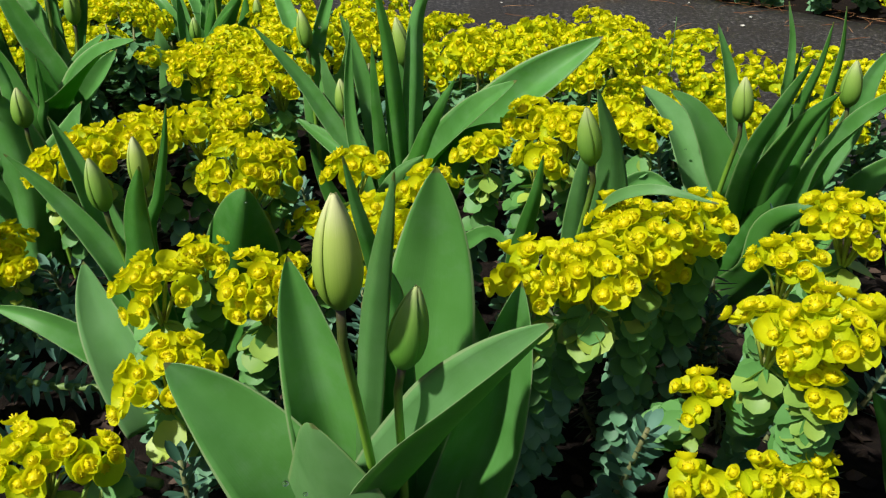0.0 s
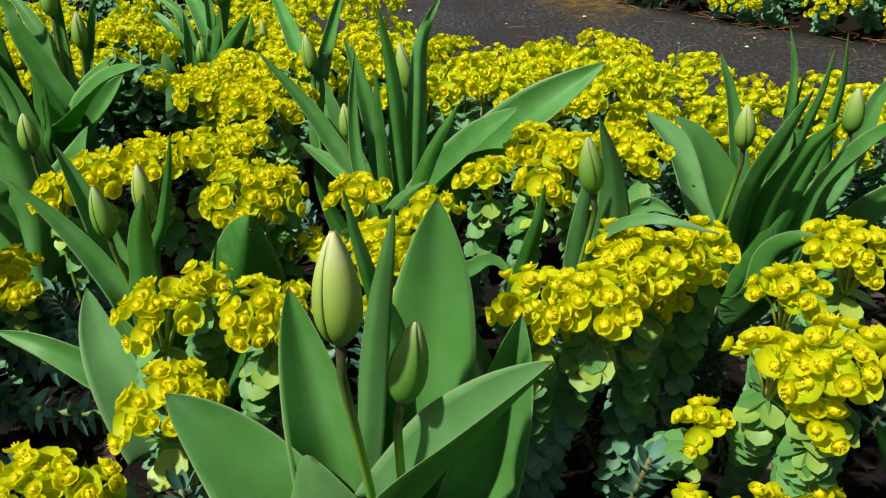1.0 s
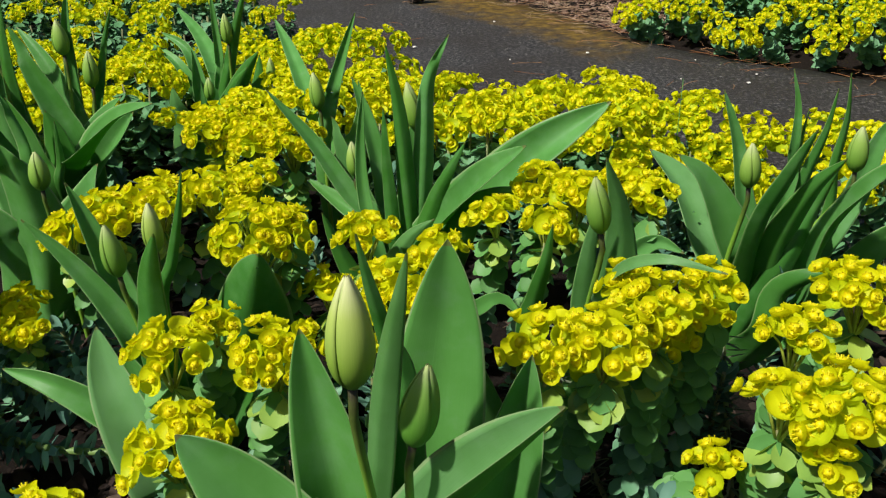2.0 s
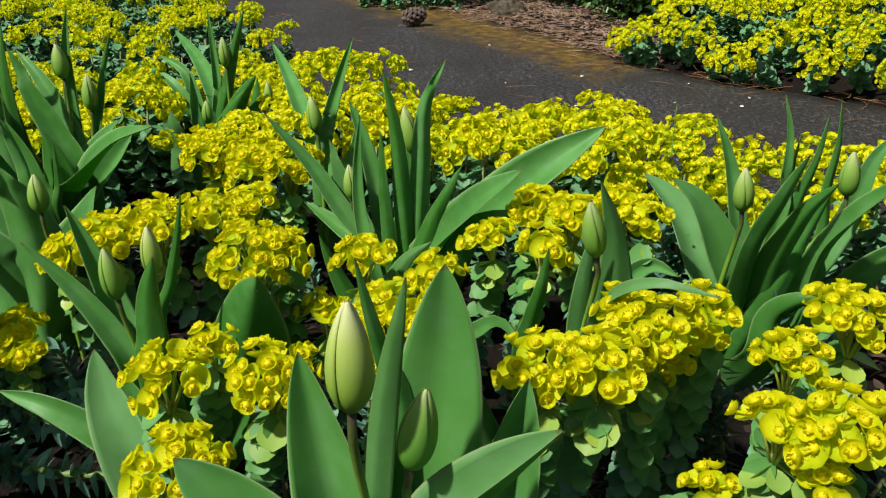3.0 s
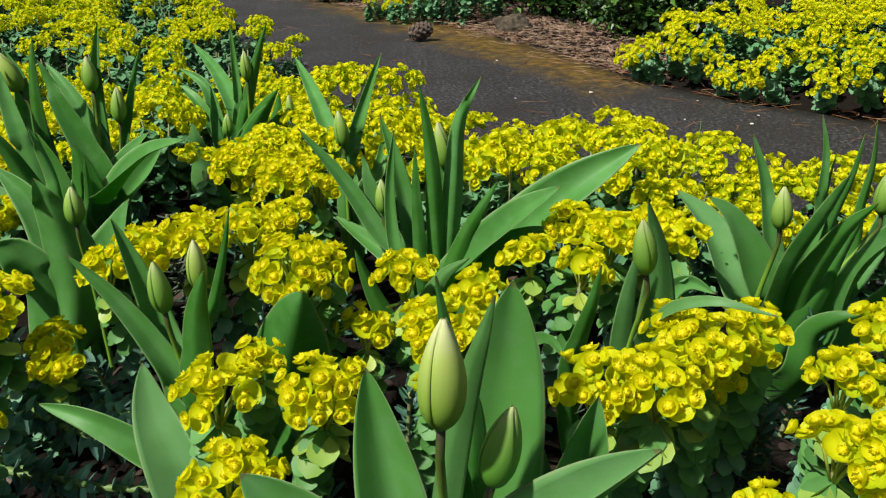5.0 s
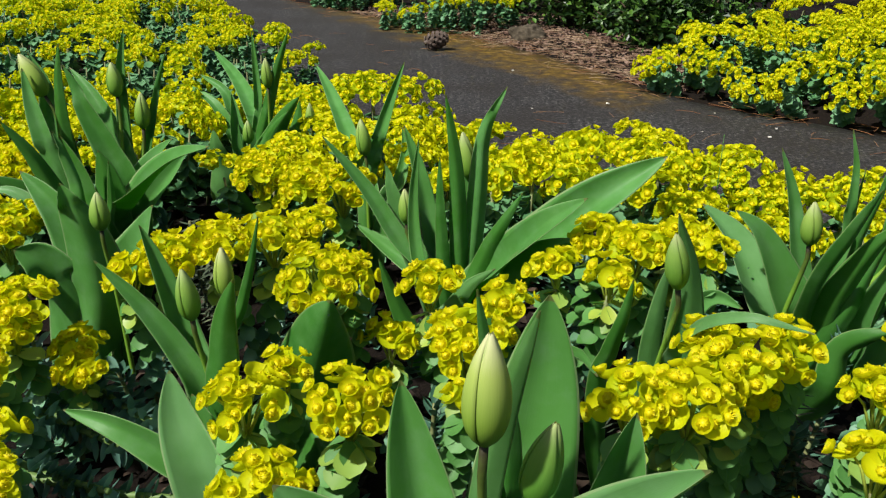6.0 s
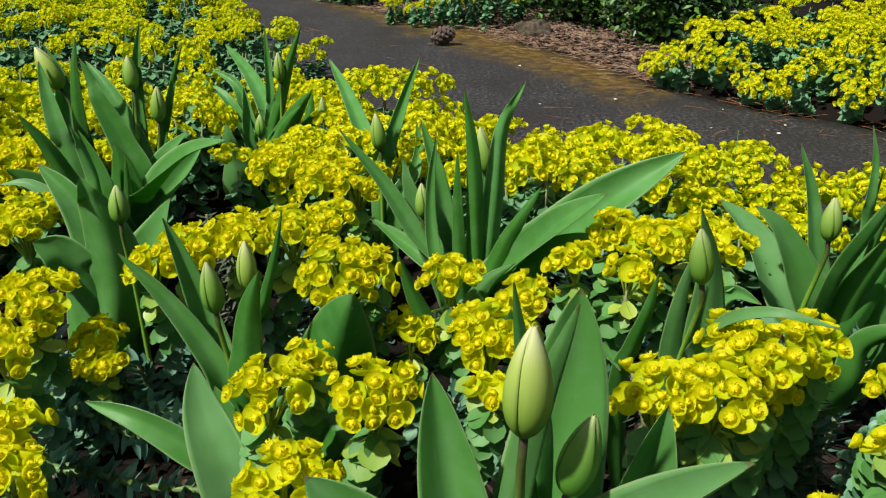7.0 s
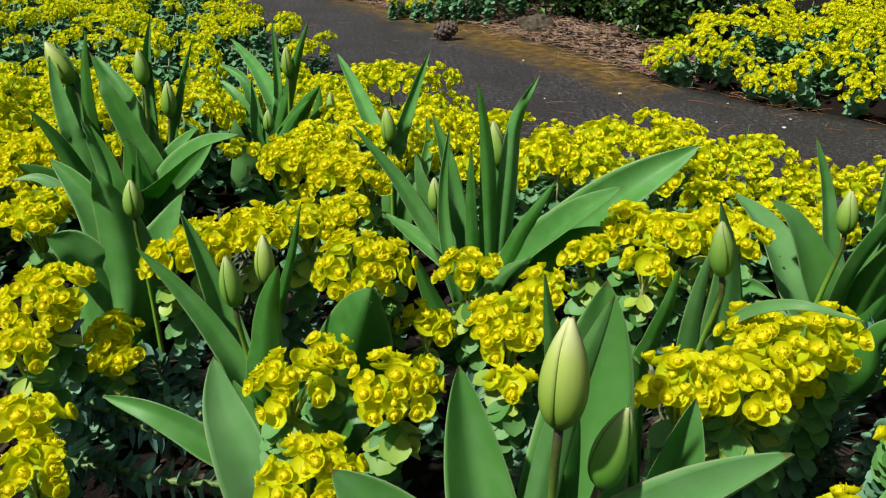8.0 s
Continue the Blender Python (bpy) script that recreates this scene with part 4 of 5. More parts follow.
for x, y in scatter(near_gap, (-0.95, 0.85, 0.36, 1.25), 0.115, 8, 4000):
    shoot(x, y, SHOOTS[rng.randrange(6)], "blue-green leafy spurge shoot without flowers")
for x, y, turn in [(-0.505, 0.752, -33), (-0.53, 0.680, -20), (-0.50, 0.83, -36), (-0.455, 0.625, -14), (-0.60, 0.78, -28), (0.16, 0.44, -40), (0.30, 0.42, 20), (-0.16, 0.42, 210), (-0.20, 0.47, 165), (0.11, 0.47, -60), (-0.60, 0.86, -25)]:
    meshes = LYING[rng.randrange(3)]
    ob = tagged(new("spurge_shoot", meshes[0]), "blue-green spurge shoot trailing over the soil", "spurge", "flowerless spurge shoots")
    ob.matrix_world = pose(x, y, soil_height(x, y) + 0.048, 0, 4, turn)
    tagged(child("foliage", meshes[1], ob), kind="stuff")
for x, y in [(0.165, 0.60), (0.345, 0.535), (-0.37, 1.02), (0.252, 0.625), (0.275, 0.61), (0.315, 0.60), (0.258, 0.66), (-0.385, 1.05)]:
    shoot(x, y, DRY_SHOOTS[rng.randrange(2)], "old spurge stem with withered brown leaves")

def droplet(x, y, z, size):
    """A clear drop, flattened where it sits."""
    bm = bmesh.new()
    bmesh.ops.create_uvsphere(bm, u_segments=10, v_segments=7, radius=size)
    for q in bm.verts:
        q.co.z *= 0.7
    me = bpy.data.meshes.new("droplet")
    bm.to_mesh(me)
    bm.free()
    me.materials.append(WATER)
    me.polygons.foreach_set("use_smooth", [True] * len(me.polygons))
    tagged(new("water_droplet", me), "clear water drop sitting on a leaf", "water drop", "water drops").location = (x, y, z)


# a lone grass blade standing in the carpet
grass = tagged(new("grass_blade"), "single thin dark green grass blade among the spurge", "grass")
grass.location = (0.345, 1.25, 0.0)
v, f = tube(spline([Vector((0, 0, -0.01)), Vector((0.002, 0, 0.12)), Vector((0.004, 0.01, 0.262))], 9), [0.0018 - 0.0014 * i / 8 for i in range(9)], 4)
child("blade", mesh_of("blade", v, f, [LEAF], uvs=[(0.5, 0.5)] * len(v)), grass)

# ---- the things: tulips and the spurge shoots round them ----

t = tulip((-0.012, 0.435, 0.020), "tall green tulip with two closed pale buds beside spurge")
leaf(t, (-0.042, 0.428, 0.090), (-0.058, 0.432, 0.183), (-0.069, 0.440, 0.240), (-0.078, 0.444, 0.298), 0.0570, turn=4, cup=0.55, wild=0.4, taper=4.0)
leaf(t, (-0.006, 0.440, 0.080), (0.002, 0.462, 0.190), (0.011, 0.474, 0.275), (0.014, 0.472, 0.347), 0.0740, turn=-5, cup=0.2, taper=4.0)
leaf(t, (-0.036, 0.415, 0.130), (-0.028, 0.400, 0.236), (-0.018, 0.385, 0.315), (-0.003, 0.360, 0.390), 0.0225, turn=-32, cup=0.4, bloom=0.6, wild=0.3, taper=4.0)
leaf(t, (-0.010, 0.420, 0.254), (-0.021, 0.412, 0.310), (-0.028, 0.404, 0.350), (-0.033, 0.400, 0.382), 0.0180, turn=-20, cup=0.5, taper=4.0)
leaf(t, (-0.025, 0.405, 0.110), (0.014, 0.358, 0.222), (0.043, 0.330, 0.285), (0.070, 0.298, 0.346), 0.0480, cup=0.8, face=(-0.50, -0.20, 0.84), bloom=0.5, wild=0.5, taper=4.0)
leaf(t, (0.022, 0.430, 0.070), (0.050, 0.438, 0.155), (0.061, 0.434, 0.228), (0.066, 0.426, 0.292), 0.0600, turn=14, cup=0.85, face=(-0.50, -0.82, 0.25), wild=0.4, taper=4.0)
leaf(t, (-0.048, 0.410, 0.085), (-0.081, 0.408, 0.148), (-0.121, 0.412, 0.202), (-0.155, 0.414, 0.238), 0.0729, turn=-5, cup=0.35, taper=4.0)
leaf(t, (-0.052, 0.385, 0.057), (-0.054, 0.375, 0.123), (-0.053, 0.365, 0.182), (-0.054, 0.360, 0.236), 0.0967, cup=0.3, face=(-0.35, -0.7, 0.6), bloom=1, taper=4.0)
leaf(t, (-0.011, 0.420, 0.120), (-0.009, 0.415, 0.176), (-0.014, 0.410, 0.222), (-0.017, 0.405, 0.264), 0.0219, cup=0.3, taper=4.0)
bud(t, (-0.028, 0.331, 0.333), (-0.027, 0.328, 0.394), 0.0226, 1)
bud(t, (-0.001, 0.352, 0.283), (0.008, 0.346, 0.336), 0.0200, 0.2)

t = tulip((0.118, 0.700, 0.020), "green tulip with one closed bud and an arching strap leaf")
leaf(t, (0.167, 0.700, 0.147), (0.169, 0.700, 0.215), (0.163, 0.700, 0.279), (0.147, 0.695, 0.327), 0.0440, turn=0, cup=0.22, bloom=0.5)
leaf(t, (0.136, 0.680, 0.139), (0.133, 0.680, 0.194), (0.136, 0.680, 0.247), (0.141, 0.680, 0.287), 0.0274, cup=0.2, bloom=0.5)
leaf(t, (0.140, 0.660, 0.164), (0.143, 0.600, 0.256), (0.169, 0.560, 0.293), (0.214, 0.540, 0.291), 0.0181, cup=0.3, face=(0, -0.5, 0.86), bloom=0.9)
leaf(t, (0.080, 0.630, 0.180), (0.083, 0.615, 0.228), (0.089, 0.605, 0.266), (0.093, 0.600, 0.303), 0.0236, turn=20, cup=0.4)
leaf(t, (0.184, 0.780, 0.155), (0.203, 0.800, 0.186), (0.228, 0.810, 0.195), (0.254, 0.800, 0.186), 0.0377, cup=0.3)
leaf(t, (0.017, 0.600, 0.197), (0.039, 0.620, 0.219), (0.058, 0.630, 0.220), (0.076, 0.620, 0.203), 0.0274, cup=0.3)
bud(t, (0.135, 0.625, 0.286), (0.126, 0.617, 0.337), 0.0190, 0.4)

t = tulip((0.300, 0.870, 0.020), "leafy green tulip clump with two closed buds")
leaf(t, (0.344, 0.860, 0.087), (0.304, 0.880, 0.158), (0.273, 0.920, 0.220), (0.239, 0.944, 0.254), 0.0662, turn=10, cup=0.4, bloom=0.4)
leaf(t, (0.350, 0.860, 0.109), (0.313, 0.860, 0.195), (0.281, 0.858, 0.250), (0.250, 0.855, 0.277), 0.0558, turn=-10, cup=0.3)
leaf(t, (0.348, 0.880, 0.144), (0.333, 0.885, 0.227), (0.320, 0.890, 0.286), (0.300, 0.890, 0.338), 0.0256, turn=10, cup=0.3)
leaf(t, (0.336, 0.840, 0.105), (0.330, 0.800, 0.215), (0.343, 0.780, 0.280), (0.357, 0.770, 0.330), 0.0382, turn=20, cup=0.4)
leaf(t, (0.380, 0.880, 0.216), (0.377, 0.870, 0.280), (0.373, 0.868, 0.326), (0.361, 0.866, 0.366), 0.0159, cup=0.3)
leaf(t, (0.386, 0.880, 0.195), (0.388, 0.880, 0.243), (0.388, 0.880, 0.284), (0.390, 0.880, 0.321), 0.0150, turn=30, cup=0.3)
leaf(t, (0.387, 0.880, 0.166), (0.401, 0.880, 0.244), (0.414, 0.880, 0.297), (0.417, 0.880, 0.342), 0.0233, turn=30, cup=0.4)
leaf(t, (0.362, 0.840, 0.098), (0.360, 0.810, 0.198), (0.372, 0.790, 0.261), (0.391, 0.773, 0.300), 0.0430, turn=10, cup=0.5)
leaf(t, (0.428, 0.880, 0.174), (0.430, 0.880, 0.258), (0.433, 0.880, 0.310), (0.427, 0.880, 0.358), 0.0179, turn=10, cup=0.4)
leaf(t, (0.453, 0.900, 0.188), (0.468, 0.900, 0.230), (0.483, 0.900, 0.285), (0.509, 0.900, 0.321), 0.0361, turn=10, cup=0.4)
leaf(t, (0.398, 0.850, 0.094), (0.404, 0.810, 0.199), (0.416, 0.770, 0.270), (0.441, 0.740, 0.321), 0.0430, cup=0.5, face=(-0.2, -0.4, 0.9))
leaf(t, (0.411, 0.850, 0.094), (0.438, 0.840, 0.140), (0.464, 0.820, 0.192), (0.496, 0.800, 0.234), 0.0517, cup=0.4)
leaf(t, (0.330, 0.740, 0.113), (0.334, 0.735, 0.169), (0.349, 0.725, 0.194), (0.369, 0.716, 0.206), 0.0480, cup=0.4)
leaf(t, (0.366, 0.820, 0.159), (0.391, 0.830, 0.216), (0.408, 0.840, 0.246), (0.422, 0.850, 0.268), 0.0302, turn=10, cup=0.3)
bud(t, (0.312, 0.805, 0.259), (0.308, 0.801, 0.307), 0.0200, 0.6)
bud(t, (0.439, 0.855, 0.259), (0.436, 0.850, 0.310), 0.0205, 0.5)

t = tulip((-0.045, 0.975, 0.020), "large green tulip clump with broad spreading leaves")
leaf(t, (-0.046, 0.960, 0.114), (-0.051, 0.955, 0.209), (-0.057, 0.950, 0.297), (-0.069, 0.940, 0.377), 0.0260, cup=0.45)
leaf(t, (-0.036, 0.965, 0.112), (-0.027, 0.965, 0.243), (-0.022, 0.967, 0.328), (0.002, 0.970, 0.382), 0.0318, turn=15, cup=0.5)
leaf(t, (-0.067, 0.970, 0.117), (-0.051, 0.985, 0.182), (-0.041, 0.990, 0.235), (-0.045, 0.990, 0.301), 0.0245, cup=0.3)
leaf(t, (-0.040, 0.950, 0.110), (-0.017, 0.930, 0.189), (0.001, 0.910, 0.234), (0.022, 0.900, 0.275), 0.0269, turn=-15, cup=0.4)
leaf(t, (-0.030, 0.970, 0.109), (0.049, 0.950, 0.186), (0.121, 0.930, 0.264), (0.186, 0.924, 0.316), 0.0800, cup=0.45, face=(-0.1, -0.45, 0.88))
leaf(t, (-0.036, 0.950, 0.110), (0.008, 0.910, 0.183), (0.047, 0.860, 0.252), (0.086, 0.836, 0.292), 0.0590, cup=0.45, face=(-0.1, -0.5, 0.86))
leaf(t, (0.002, 0.900, 0.127), (0.029, 0.880, 0.196), (0.054, 0.860, 0.225), (0.086, 0.850, 0.239), 0.0450, cup=0.4)
leaf(t, (-0.075, 0.980, 0.120), (-0.127, 0.990, 0.179), (-0.169, 1.000, 0.241), (-0.223, 1.000, 0.309), 0.0280, turn=15, cup=0.4)
leaf(t, (-0.061, 0.980, 0.104), (-0.100, 1.000, 0.131), (-0.140, 1.020, 0.151), (-0.189, 1.040, 0.179), 0.0384, cup=0.4)
leaf(t, (-0.084, 0.990, 0.107), (-0.113, 1.000, 0.176), (-0.133, 1.010, 0.227), (-0.147, 1.014, 0.272), 0.0386, turn=-10, cup=0.4, bloom=0.5)
leaf(t, (-0.092, 0.960, 0.129), (-0.105, 0.970, 0.187), (-0.108, 0.980, 0.244), (-0.102, 0.980, 0.313), 0.0193, cup=0.3)
leaf(t, (-0.081, 1.030, 0.098), (-0.090, 1.050, 0.173), (-0.107, 1.060, 0.250), (-0.127, 1.070, 0.309), 0.0323, turn=20, cup=0.3)
leaf(t, (-0.065, 0.950, 0.126), (-0.071, 0.950, 0.196), (-0.074, 0.950, 0.247), (-0.075, 0.950, 0.300), 0.0195, cup=0.3)
leaf(t, (-0.080, 0.860, 0.067), (-0.104, 0.860, 0.119), (-0.123, 0.860, 0.163), (-0.138, 0.860, 0.205), 0.0296, turn=10, cup=0.3)
leaf(t, (-0.072, 0.800, 0.138), (-0.051, 0.800, 0.177), (-0.034, 0.800, 0.204), (-0.009, 0.800, 0.223), 0.0334, cup=0.3, bloom=0.6)
bud(t, (-0.038, 0.985, 0.264), (-0.049, 0.985, 0.323), 0.0211, 0.6)
bud(t, (-0.117, 0.990, 0.201), (-0.120, 0.990, 0.247), 0.0188, 0.6)

t = tulip((-0.190, 1.220, 0.020), "green tulip with slender upright leaves")
leaf(t, (-0.191, 1.240, 0.140), (-0.226, 1.300, 0.207), (-0.272, 1.400, 0.264), (-0.321, 1.499, 0.312), 0.0342, turn=5, cup=0.4)
leaf(t, (-0.196, 1.210, 0.159), (-0.181, 1.215, 0.239), (-0.161, 1.220, 0.304), (-0.139, 1.221, 0.366), 0.0278, turn=20, cup=0.5)
leaf(t, (-0.170, 1.220, 0.147), (-0.149, 1.240, 0.178), (-0.141, 1.260, 0.219), (-0.146, 1.270, 0.257), 0.0271, cup=0.3)
bud(t, (-0.196, 1.200, 0.230), (-0.202, 1.200, 0.285), 0.0215, 0.5)

t = tulip((-0.430, 1.560, 0.020), "green tulip clump with narrow leaves among yellow spurge")
leaf(t, (-0.449, 1.550, 0.113), (-0.456, 1.580, 0.185), (-0.520, 1.700, 0.239), (-0.597, 1.800, 0.286), 0.0372, turn=10, cup=0.4)
leaf(t, (-0.475, 1.560, 0.110), (-0.504, 1.580, 0.156), (-0.544, 1.600, 0.213), (-0.611, 1.644, 0.243), 0.0287, turn=10, cup=0.4)
leaf(t, (-0.473, 1.570, 0.107), (-0.497, 1.600, 0.157), (-0.525, 1.620, 0.232), (-0.583, 1.650, 0.261), 0.0312, turn=-10, cup=0.4)
leaf(t, (-0.453, 1.560, 0.133), (-0.445, 1.560, 0.223), (-0.447, 1.560, 0.298), (-0.450, 1.560, 0.360), 0.0204, cup=0.4)
leaf(t, (-0.448, 1.550, 0.125), (-0.427, 1.550, 0.214), (-0.402, 1.550, 0.300), (-0.380, 1.550, 0.362), 0.0269, turn=15, cup=0.4)
leaf(t, (-0.452, 1.520, 0.110), (-0.407, 1.500, 0.183), (-0.377, 1.480, 0.225), (-0.348, 1.470, 0.259), 0.0454, cup=0.4)
leaf(t, (-0.457, 1.500, 0.116), (-0.425, 1.480, 0.166), (-0.394, 1.460, 0.209), (-0.365, 1.450, 0.237), 0.0279, turn=-10, cup=0.4)
leaf(t, (-0.420, 1.500, 0.106), (-0.383, 1.500, 0.150), (-0.363, 1.500, 0.199), (-0.354, 1.500, 0.247), 0.0393, cup=0.3)
leaf(t, (-0.484, 1.450, 0.076), (-0.490, 1.440, 0.134), (-0.495, 1.430, 0.173), (-0.496, 1.430, 0.205), 0.0648, cup=0.3, bloom=0.6)
leaf(t, (-0.486, 1.560, 0.110), (-0.495, 1.560, 0.167), (-0.496, 1.560, 0.211), (-0.497, 1.560, 0.244), 0.0254, turn=20, cup=0.3)
bud(t, (-0.423, 1.549, 0.258), (-0.425, 1.549, 0.313), 0.0201, 0.6)
bud(t, (-0.453, 1.500, 0.163), (-0.453, 1.500, 0.206), 0.0199, 0.4)
bud(t, (-0.335, 1.500, 0.196), (-0.336, 1.500, 0.242), 0.0173, 0.6)

t = tulip((-0.545, 1.130, 0.020), "dark green leafy tulip clump with three closed buds")
leaf(t, (-0.629, 1.150, 0.174), (-0.649, 1.160, 0.249), (-0.653, 1.170, 0.322), (-0.675, 1.180, 0.374), 0.0423, turn=20, cup=0.4)
leaf(t, (-0.612, 1.130, 0.189), (-0.617, 1.130, 0.274), (-0.613, 1.130, 0.347), (-0.604, 1.130, 0.395), 0.0309, cup=0.4)
leaf(t, (-0.612, 1.110, 0.170), (-0.630, 1.110, 0.246), (-0.648, 1.120, 0.308), (-0.660, 1.130, 0.360), 0.0408, turn=-10, cup=0.3)
leaf(t, (-0.515, 1.100, 0.177), (-0.545, 1.110, 0.253), (-0.576, 1.120, 0.310), (-0.602, 1.130, 0.366), 0.0445, turn=10, cup=0.4)
leaf(t, (-0.528, 1.140, 0.189), (-0.555, 1.160, 0.265), (-0.589, 1.180, 0.314), (-0.627, 1.200, 0.350), 0.0392, turn=-10, cup=0.3)
leaf(t, (-0.540, 1.160, 0.227), (-0.537, 1.160, 0.303), (-0.534, 1.160, 0.360), (-0.524, 1.160, 0.413), 0.0260, cup=0.4)
leaf(t, (-0.517, 1.160, 0.210), (-0.500, 1.160, 0.279), (-0.484, 1.160, 0.337), (-0.468, 1.160, 0.382), 0.0175, turn=20, cup=0.4)
leaf(t, (-0.528, 1.080, 0.140), (-0.480, 1.050, 0.207), (-0.422, 1.020, 0.266), (-0.367, 1.000, 0.292), 0.0560, turn=-25, cup=0.6, face=(-0.1, -0.6, 0.8))
leaf(t, (-0.535, 1.120, 0.143), (-0.512, 1.120, 0.196), (-0.488, 1.120, 0.235), (-0.457, 1.120, 0.269), 0.0578, cup=0.4)
leaf(t, (-0.591, 1.070, 0.159), (-0.610, 1.060, 0.216), (-0.628, 1.050, 0.266), (-0.652, 1.040, 0.307), 0.0344, turn=10, cup=0.4)
leaf(t, (-0.560, 1.050, 0.176), (-0.566, 1.050, 0.225), (-0.576, 1.050, 0.256), (-0.590, 1.050, 0.293), 0.0316, turn=20, cup=0.4)
leaf(t, (-0.536, 1.060, 0.139), (-0.531, 1.060, 0.198), (-0.532, 1.060, 0.235), (-0.537, 1.060, 0.266), 0.0697, turn=10, cup=0.4)
leaf(t, (-0.521, 1.030, 0.160), (-0.514, 1.030, 0.201), (-0.512, 1.030, 0.233), (-0.511, 1.030, 0.260), 0.0175, turn=30, cup=0.4)
leaf(t, (-0.603, 1.140, 0.178), (-0.612, 1.140, 0.230), (-0.620, 1.150, 0.269), (-0.622, 1.150, 0.302), 0.0365, cup=0.4)
leaf(t, (-0.524, 1.100, 0.133), (-0.490, 1.090, 0.181), (-0.458, 1.080, 0.219), (-0.426, 1.080, 0.259), 0.0673, turn=-20, cup=0.5)
leaf(t, (-0.615, 1.080, 0.137), (-0.638, 1.070, 0.174), (-0.661, 1.060, 0.202), (-0.687, 1.050, 0.228), 0.0711, turn=-20, cup=0.5)
leaf(t, (-0.541, 1.030, 0.159), (-0.548, 1.030, 0.199), (-0.553, 1.030, 0.239), (-0.570, 1.030, 0.291), 0.0509, turn=-30, cup=0.5)
bud(t, (-0.644, 1.150, 0.318), (-0.672, 1.150, 0.376), 0.0285, 0.9)
bud(t, (-0.540, 1.150, 0.320), (-0.543, 1.150, 0.368), 0.0215, 0.5)
bud(t, (-0.508, 1.150, 0.275), (-0.506, 1.150, 0.326), 0.0208, 0.5)

t = tulip((-0.450, 0.900, 0.020), "broad-leaved dark green tulip with one bud")
leaf(t, (-0.491, 0.880, 0.059), (-0.477, 0.870, 0.149), (-0.479, 0.867, 0.223), (-0.496, 0.867, 0.282), 0.0783, turn=5, cup=0.5)
leaf(t, (-0.517, 0.900, 0.038), (-0.519, 0.890, 0.123), (-0.535, 0.880, 0.176), (-0.564, 0.870, 0.198), 0.1073, cup=0.4)
leaf(t, (-0.508, 0.920, 0.027), (-0.479, 0.940, 0.117), (-0.451, 0.950, 0.173), (-0.428, 0.953, 0.229), 0.0759, turn=-10, cup=0.4)
leaf(t, (-0.509, 0.930, 0.136), (-0.536, 0.950, 0.197), (-0.564, 0.960, 0.234), (-0.597, 0.970, 0.262), 0.0569, turn=5, cup=0.4)
leaf(t, (-0.551, 0.970, 0.181), (-0.586, 0.970, 0.218), (-0.616, 0.970, 0.236), (-0.651, 0.970, 0.233), 0.0303, cup=0.3, bloom=0.6)
bud(t, (-0.452, 0.860, 0.230), (-0.452, 0.860, 0.275), 0.0215, 0.5)

t = tulip((-0.250, 0.675, 0.020), "green tulip with two closed buds beside yellow spurge")
leaf(t, (-0.283, 0.670, 0.134), (-0.307, 0.672, 0.188), (-0.340, 0.672, 0.237), (-0.373, 0.671, 0.274), 0.0279, turn=10, cup=0.4)
leaf(t, (-0.286, 0.680, 0.135), (-0.304, 0.690, 0.197), (-0.320, 0.690, 0.253), (-0.336, 0.690, 0.302), 0.0346, turn=5, cup=0.4)
leaf(t, (-0.256, 0.630, 0.155), (-0.249, 0.620, 0.208), (-0.242, 0.615, 0.252), (-0.230, 0.610, 0.288), 0.0409, cup=0.4)
leaf(t, (-0.258, 0.670, 0.179), (-0.242, 0.670, 0.234), (-0.230, 0.670, 0.280), (-0.222, 0.671, 0.320), 0.0146, turn=25, cup=0.4)
leaf(t, (-0.203, 0.690, 0.093), (-0.187, 0.675, 0.162), (-0.172, 0.665, 0.210), (-0.159, 0.660, 0.247), 0.0980, turn=-6, cup=0.6)
bud(t, (-0.276, 0.635, 0.237), (-0.279, 0.630, 0.287), 0.0190, 0.4)
bud(t, (-0.259, 0.680, 0.239), (-0.259, 0.678, 0.288), 0.0178, 0.9)

t = tulip((-0.235, 0.580, 0.020), "low tulip with two broad blue-green leaves")
leaf(t, (-0.242, 0.570, 0.058), (-0.259, 0.575, 0.120), (-0.279, 0.590, 0.167), (-0.287, 0.598, 0.207), 0.0560, turn=0, cup=0.3, bloom=0.55, wild=0.2)
leaf(t, (-0.267, 0.640, 0.045), (-0.321, 0.645, 0.087), (-0.370, 0.650, 0.114), (-0.422, 0.665, 0.120), 0.0334, turn=15, cup=0.4)
leaf(t, (-0.234, 0.600, 0.065), (-0.251, 0.615, 0.104), (-0.266, 0.620, 0.136), (-0.280, 0.625, 0.168), 0.0435, turn=-10, cup=0.3)

t = tulip((0.420, 0.520, 0.020), "single dark green tulip leaf shoot")
leaf(t, (0.405, 0.510, 0.031), (0.371, 0.500, 0.156), (0.348, 0.500, 0.226), (0.319, 0.500, 0.274), 0.0323, cup=0.3)
leaf(t, (0.408, 0.500, 0.003), (0.384, 0.490, 0.063), (0.353, 0.480, 0.129), (0.321, 0.470, 0.178), 0.0269, cup=0.3)

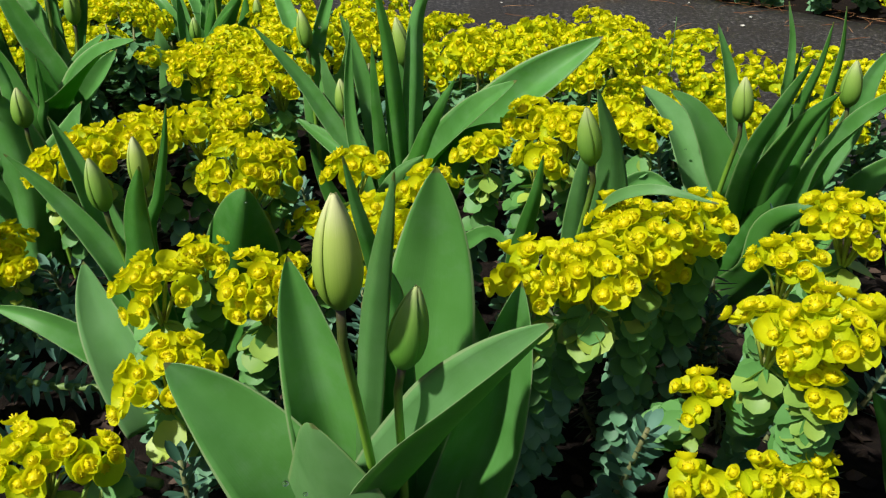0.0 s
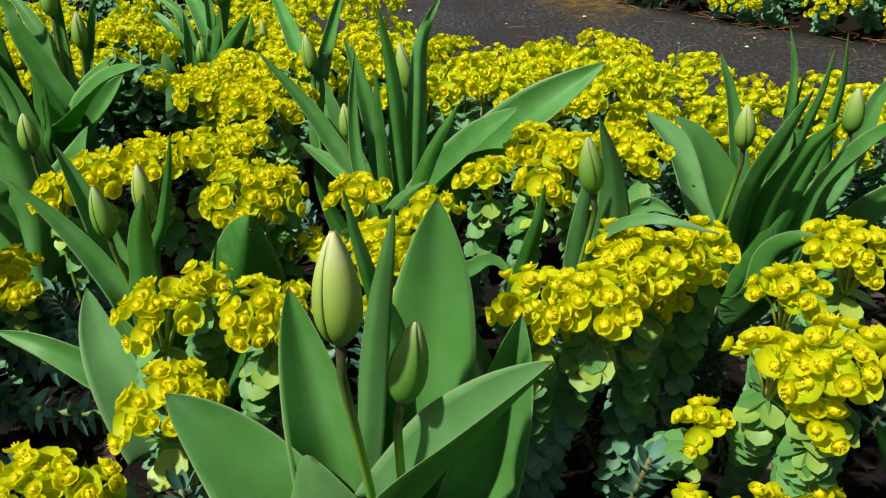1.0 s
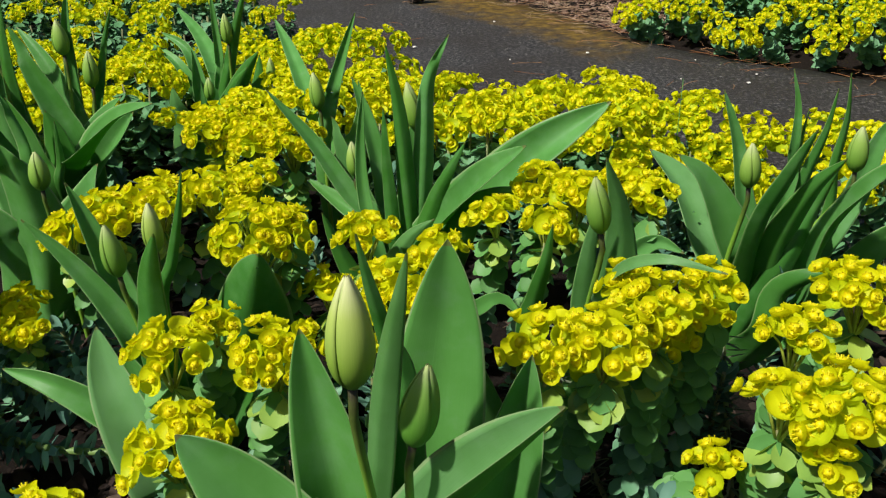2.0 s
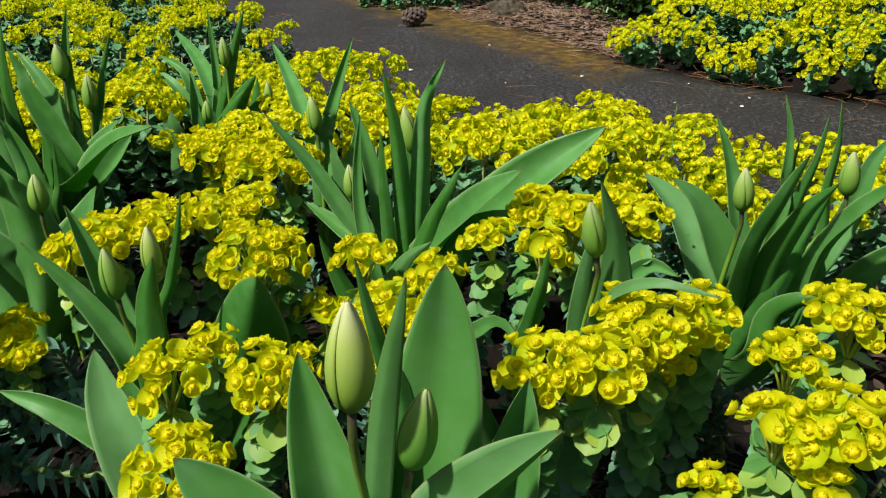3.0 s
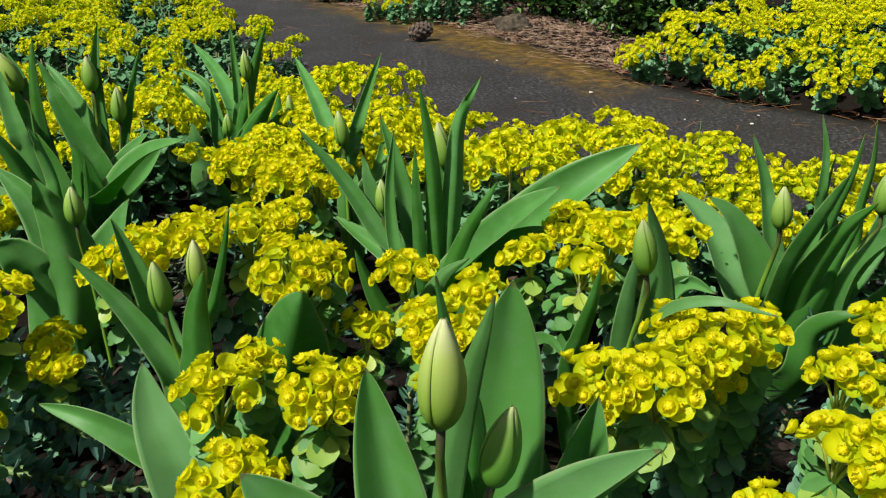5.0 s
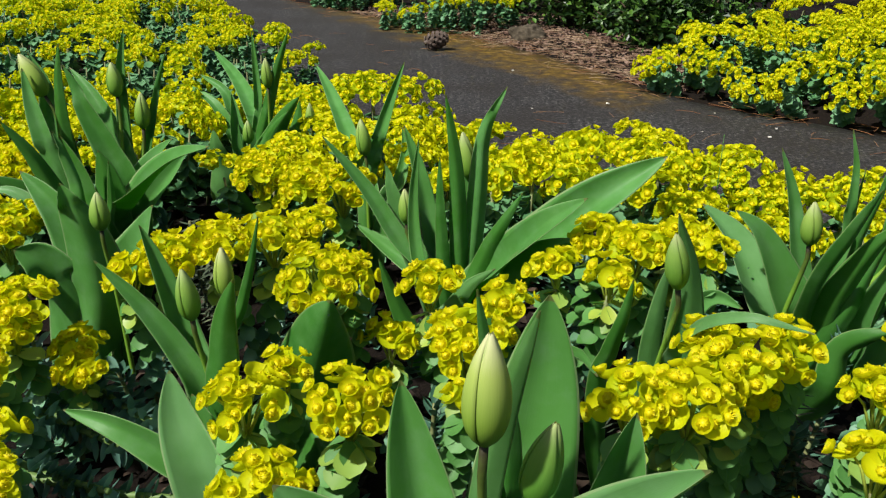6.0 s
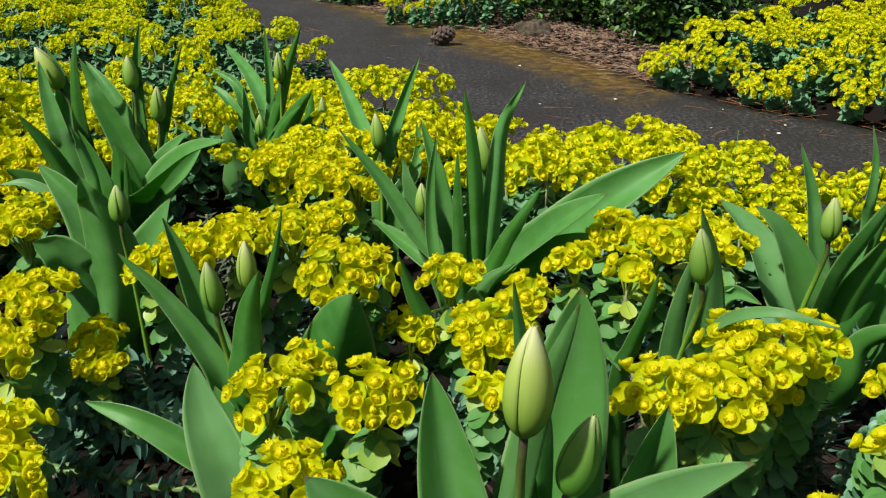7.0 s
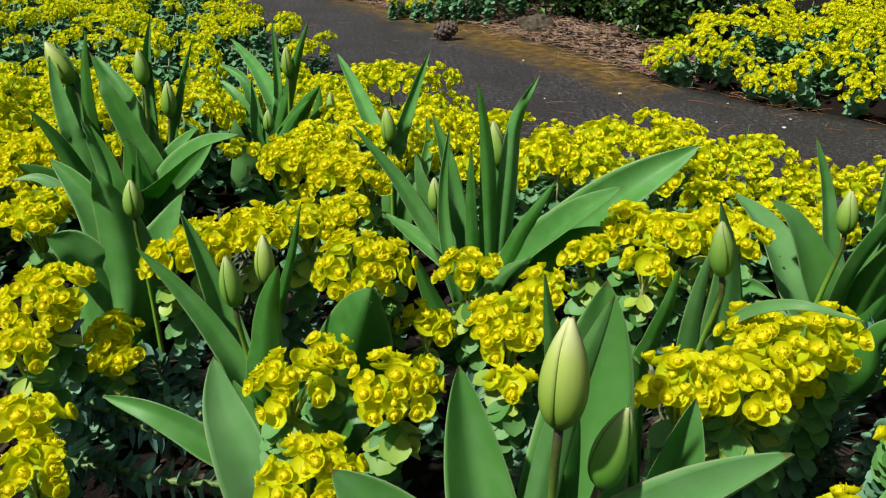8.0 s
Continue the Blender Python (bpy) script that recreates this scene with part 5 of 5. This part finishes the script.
for x, y, z, r in [(-0.216, 0.566, 0.205, 0.0375), (-0.130, 0.569, 0.205, 0.0401), (-0.188, 0.486, 0.180, 0.0400), (-0.192, 0.619, 0.200, 0.0229), (-0.268, 0.435, 0.140, 0.0392), (-0.232, 0.437, 0.140, 0.0203), (-0.438, 0.566, 0.160, 0.0331), (-0.410, 0.515, 0.150, 0.0313)]:
    spurge(x, y, z, r)
for x, y, z, r in [(-0.182, 0.741, 0.235, 0.0501), (-0.350, 0.788, 0.235, 0.0344), (-0.302, 0.814, 0.240, 0.0391), (-0.251, 0.836, 0.240, 0.0394), (-0.216, 0.867, 0.240, 0.0357), (-0.383, 0.767, 0.220, 0.0281), (-0.153, 0.755, 0.235, 0.0259), (-0.075, 0.749, 0.230, 0.0341), (-0.114, 0.745, 0.170, 0.0304), (-0.036, 0.663, 0.215, 0.0458), (0.001, 0.724, 0.225, 0.0278), (-0.033, 0.602, 0.190, 0.0172), (0.118, 0.559, 0.205, 0.0191), (0.184, 0.587, 0.200, 0.0192), (0.196, 0.589, 0.215, 0.0200)]:
    spurge(x, y, z, r)
for x, y, z, r in [(0.084, 0.520, 0.245, 0.0348), (0.129, 0.527, 0.245, 0.0379), (0.174, 0.565, 0.250, 0.0403), (0.223, 0.601, 0.250, 0.0303), (0.162, 0.600, 0.250, 0.0295), (0.056, 0.791, 0.235, 0.0286), (0.104, 0.760, 0.235, 0.0280), (0.103, 0.865, 0.240, 0.0323), (0.142, 0.823, 0.245, 0.0374), (0.199, 0.858, 0.240, 0.0393), (0.222, 0.827, 0.240, 0.0256)]:
    spurge(x, y, z, r)
for x, y, z, r in [(0.269, 0.533, 0.245, 0.0337), (0.238, 0.462, 0.235, 0.0306), (0.270, 0.440, 0.250, 0.0358), (0.258, 0.427, 0.215, 0.0201), (0.353, 0.616, 0.240, 0.0415), (0.206, 0.486, 0.160, 0.0199), (0.193, 0.427, 0.130, 0.0170), (0.229, 0.421, 0.140, 0.0152), (0.263, 0.427, 0.140, 0.0182)]:
    spurge(x, y, z, r, 0.08)
for x, y, z, r in [(-0.612, 0.943, 0.200, 0.0557), (-0.502, 0.736, 0.190, 0.0520), (-0.448, 0.757, 0.135, 0.0317), (-0.494, 0.666, 0.170, 0.0308), (-0.741, 1.197, 0.200, 0.0588), (-0.435, 0.736, 0.120, 0.0247), (-0.329, 1.112, 0.235, 0.0509), (-0.257, 1.053, 0.235, 0.0425), (-0.207, 1.049, 0.230, 0.0459)]:
    spurge(x, y, z, r)

# water drops left on leaves and bracts
for x, y, z, r in [(0.283, 0.885, 0.198, 0.0016), (0.330, 0.715, 0.145, 0.0014), (-0.142, 1.000, 0.307, 0.0018), (0.176, 0.575, 0.264, 0.0018), (-0.071, 0.352, 0.199, 0.0020), (-0.060, 0.352, 0.191, 0.0015), (0.184, 0.575, 0.267, 0.0020), (-0.217, 0.655, 0.219, 0.0014), (-0.160, 0.655, 0.236, 0.0012), (0.277, 0.890, 0.185, 0.0012)]:
    droplet(x, y, z, r)
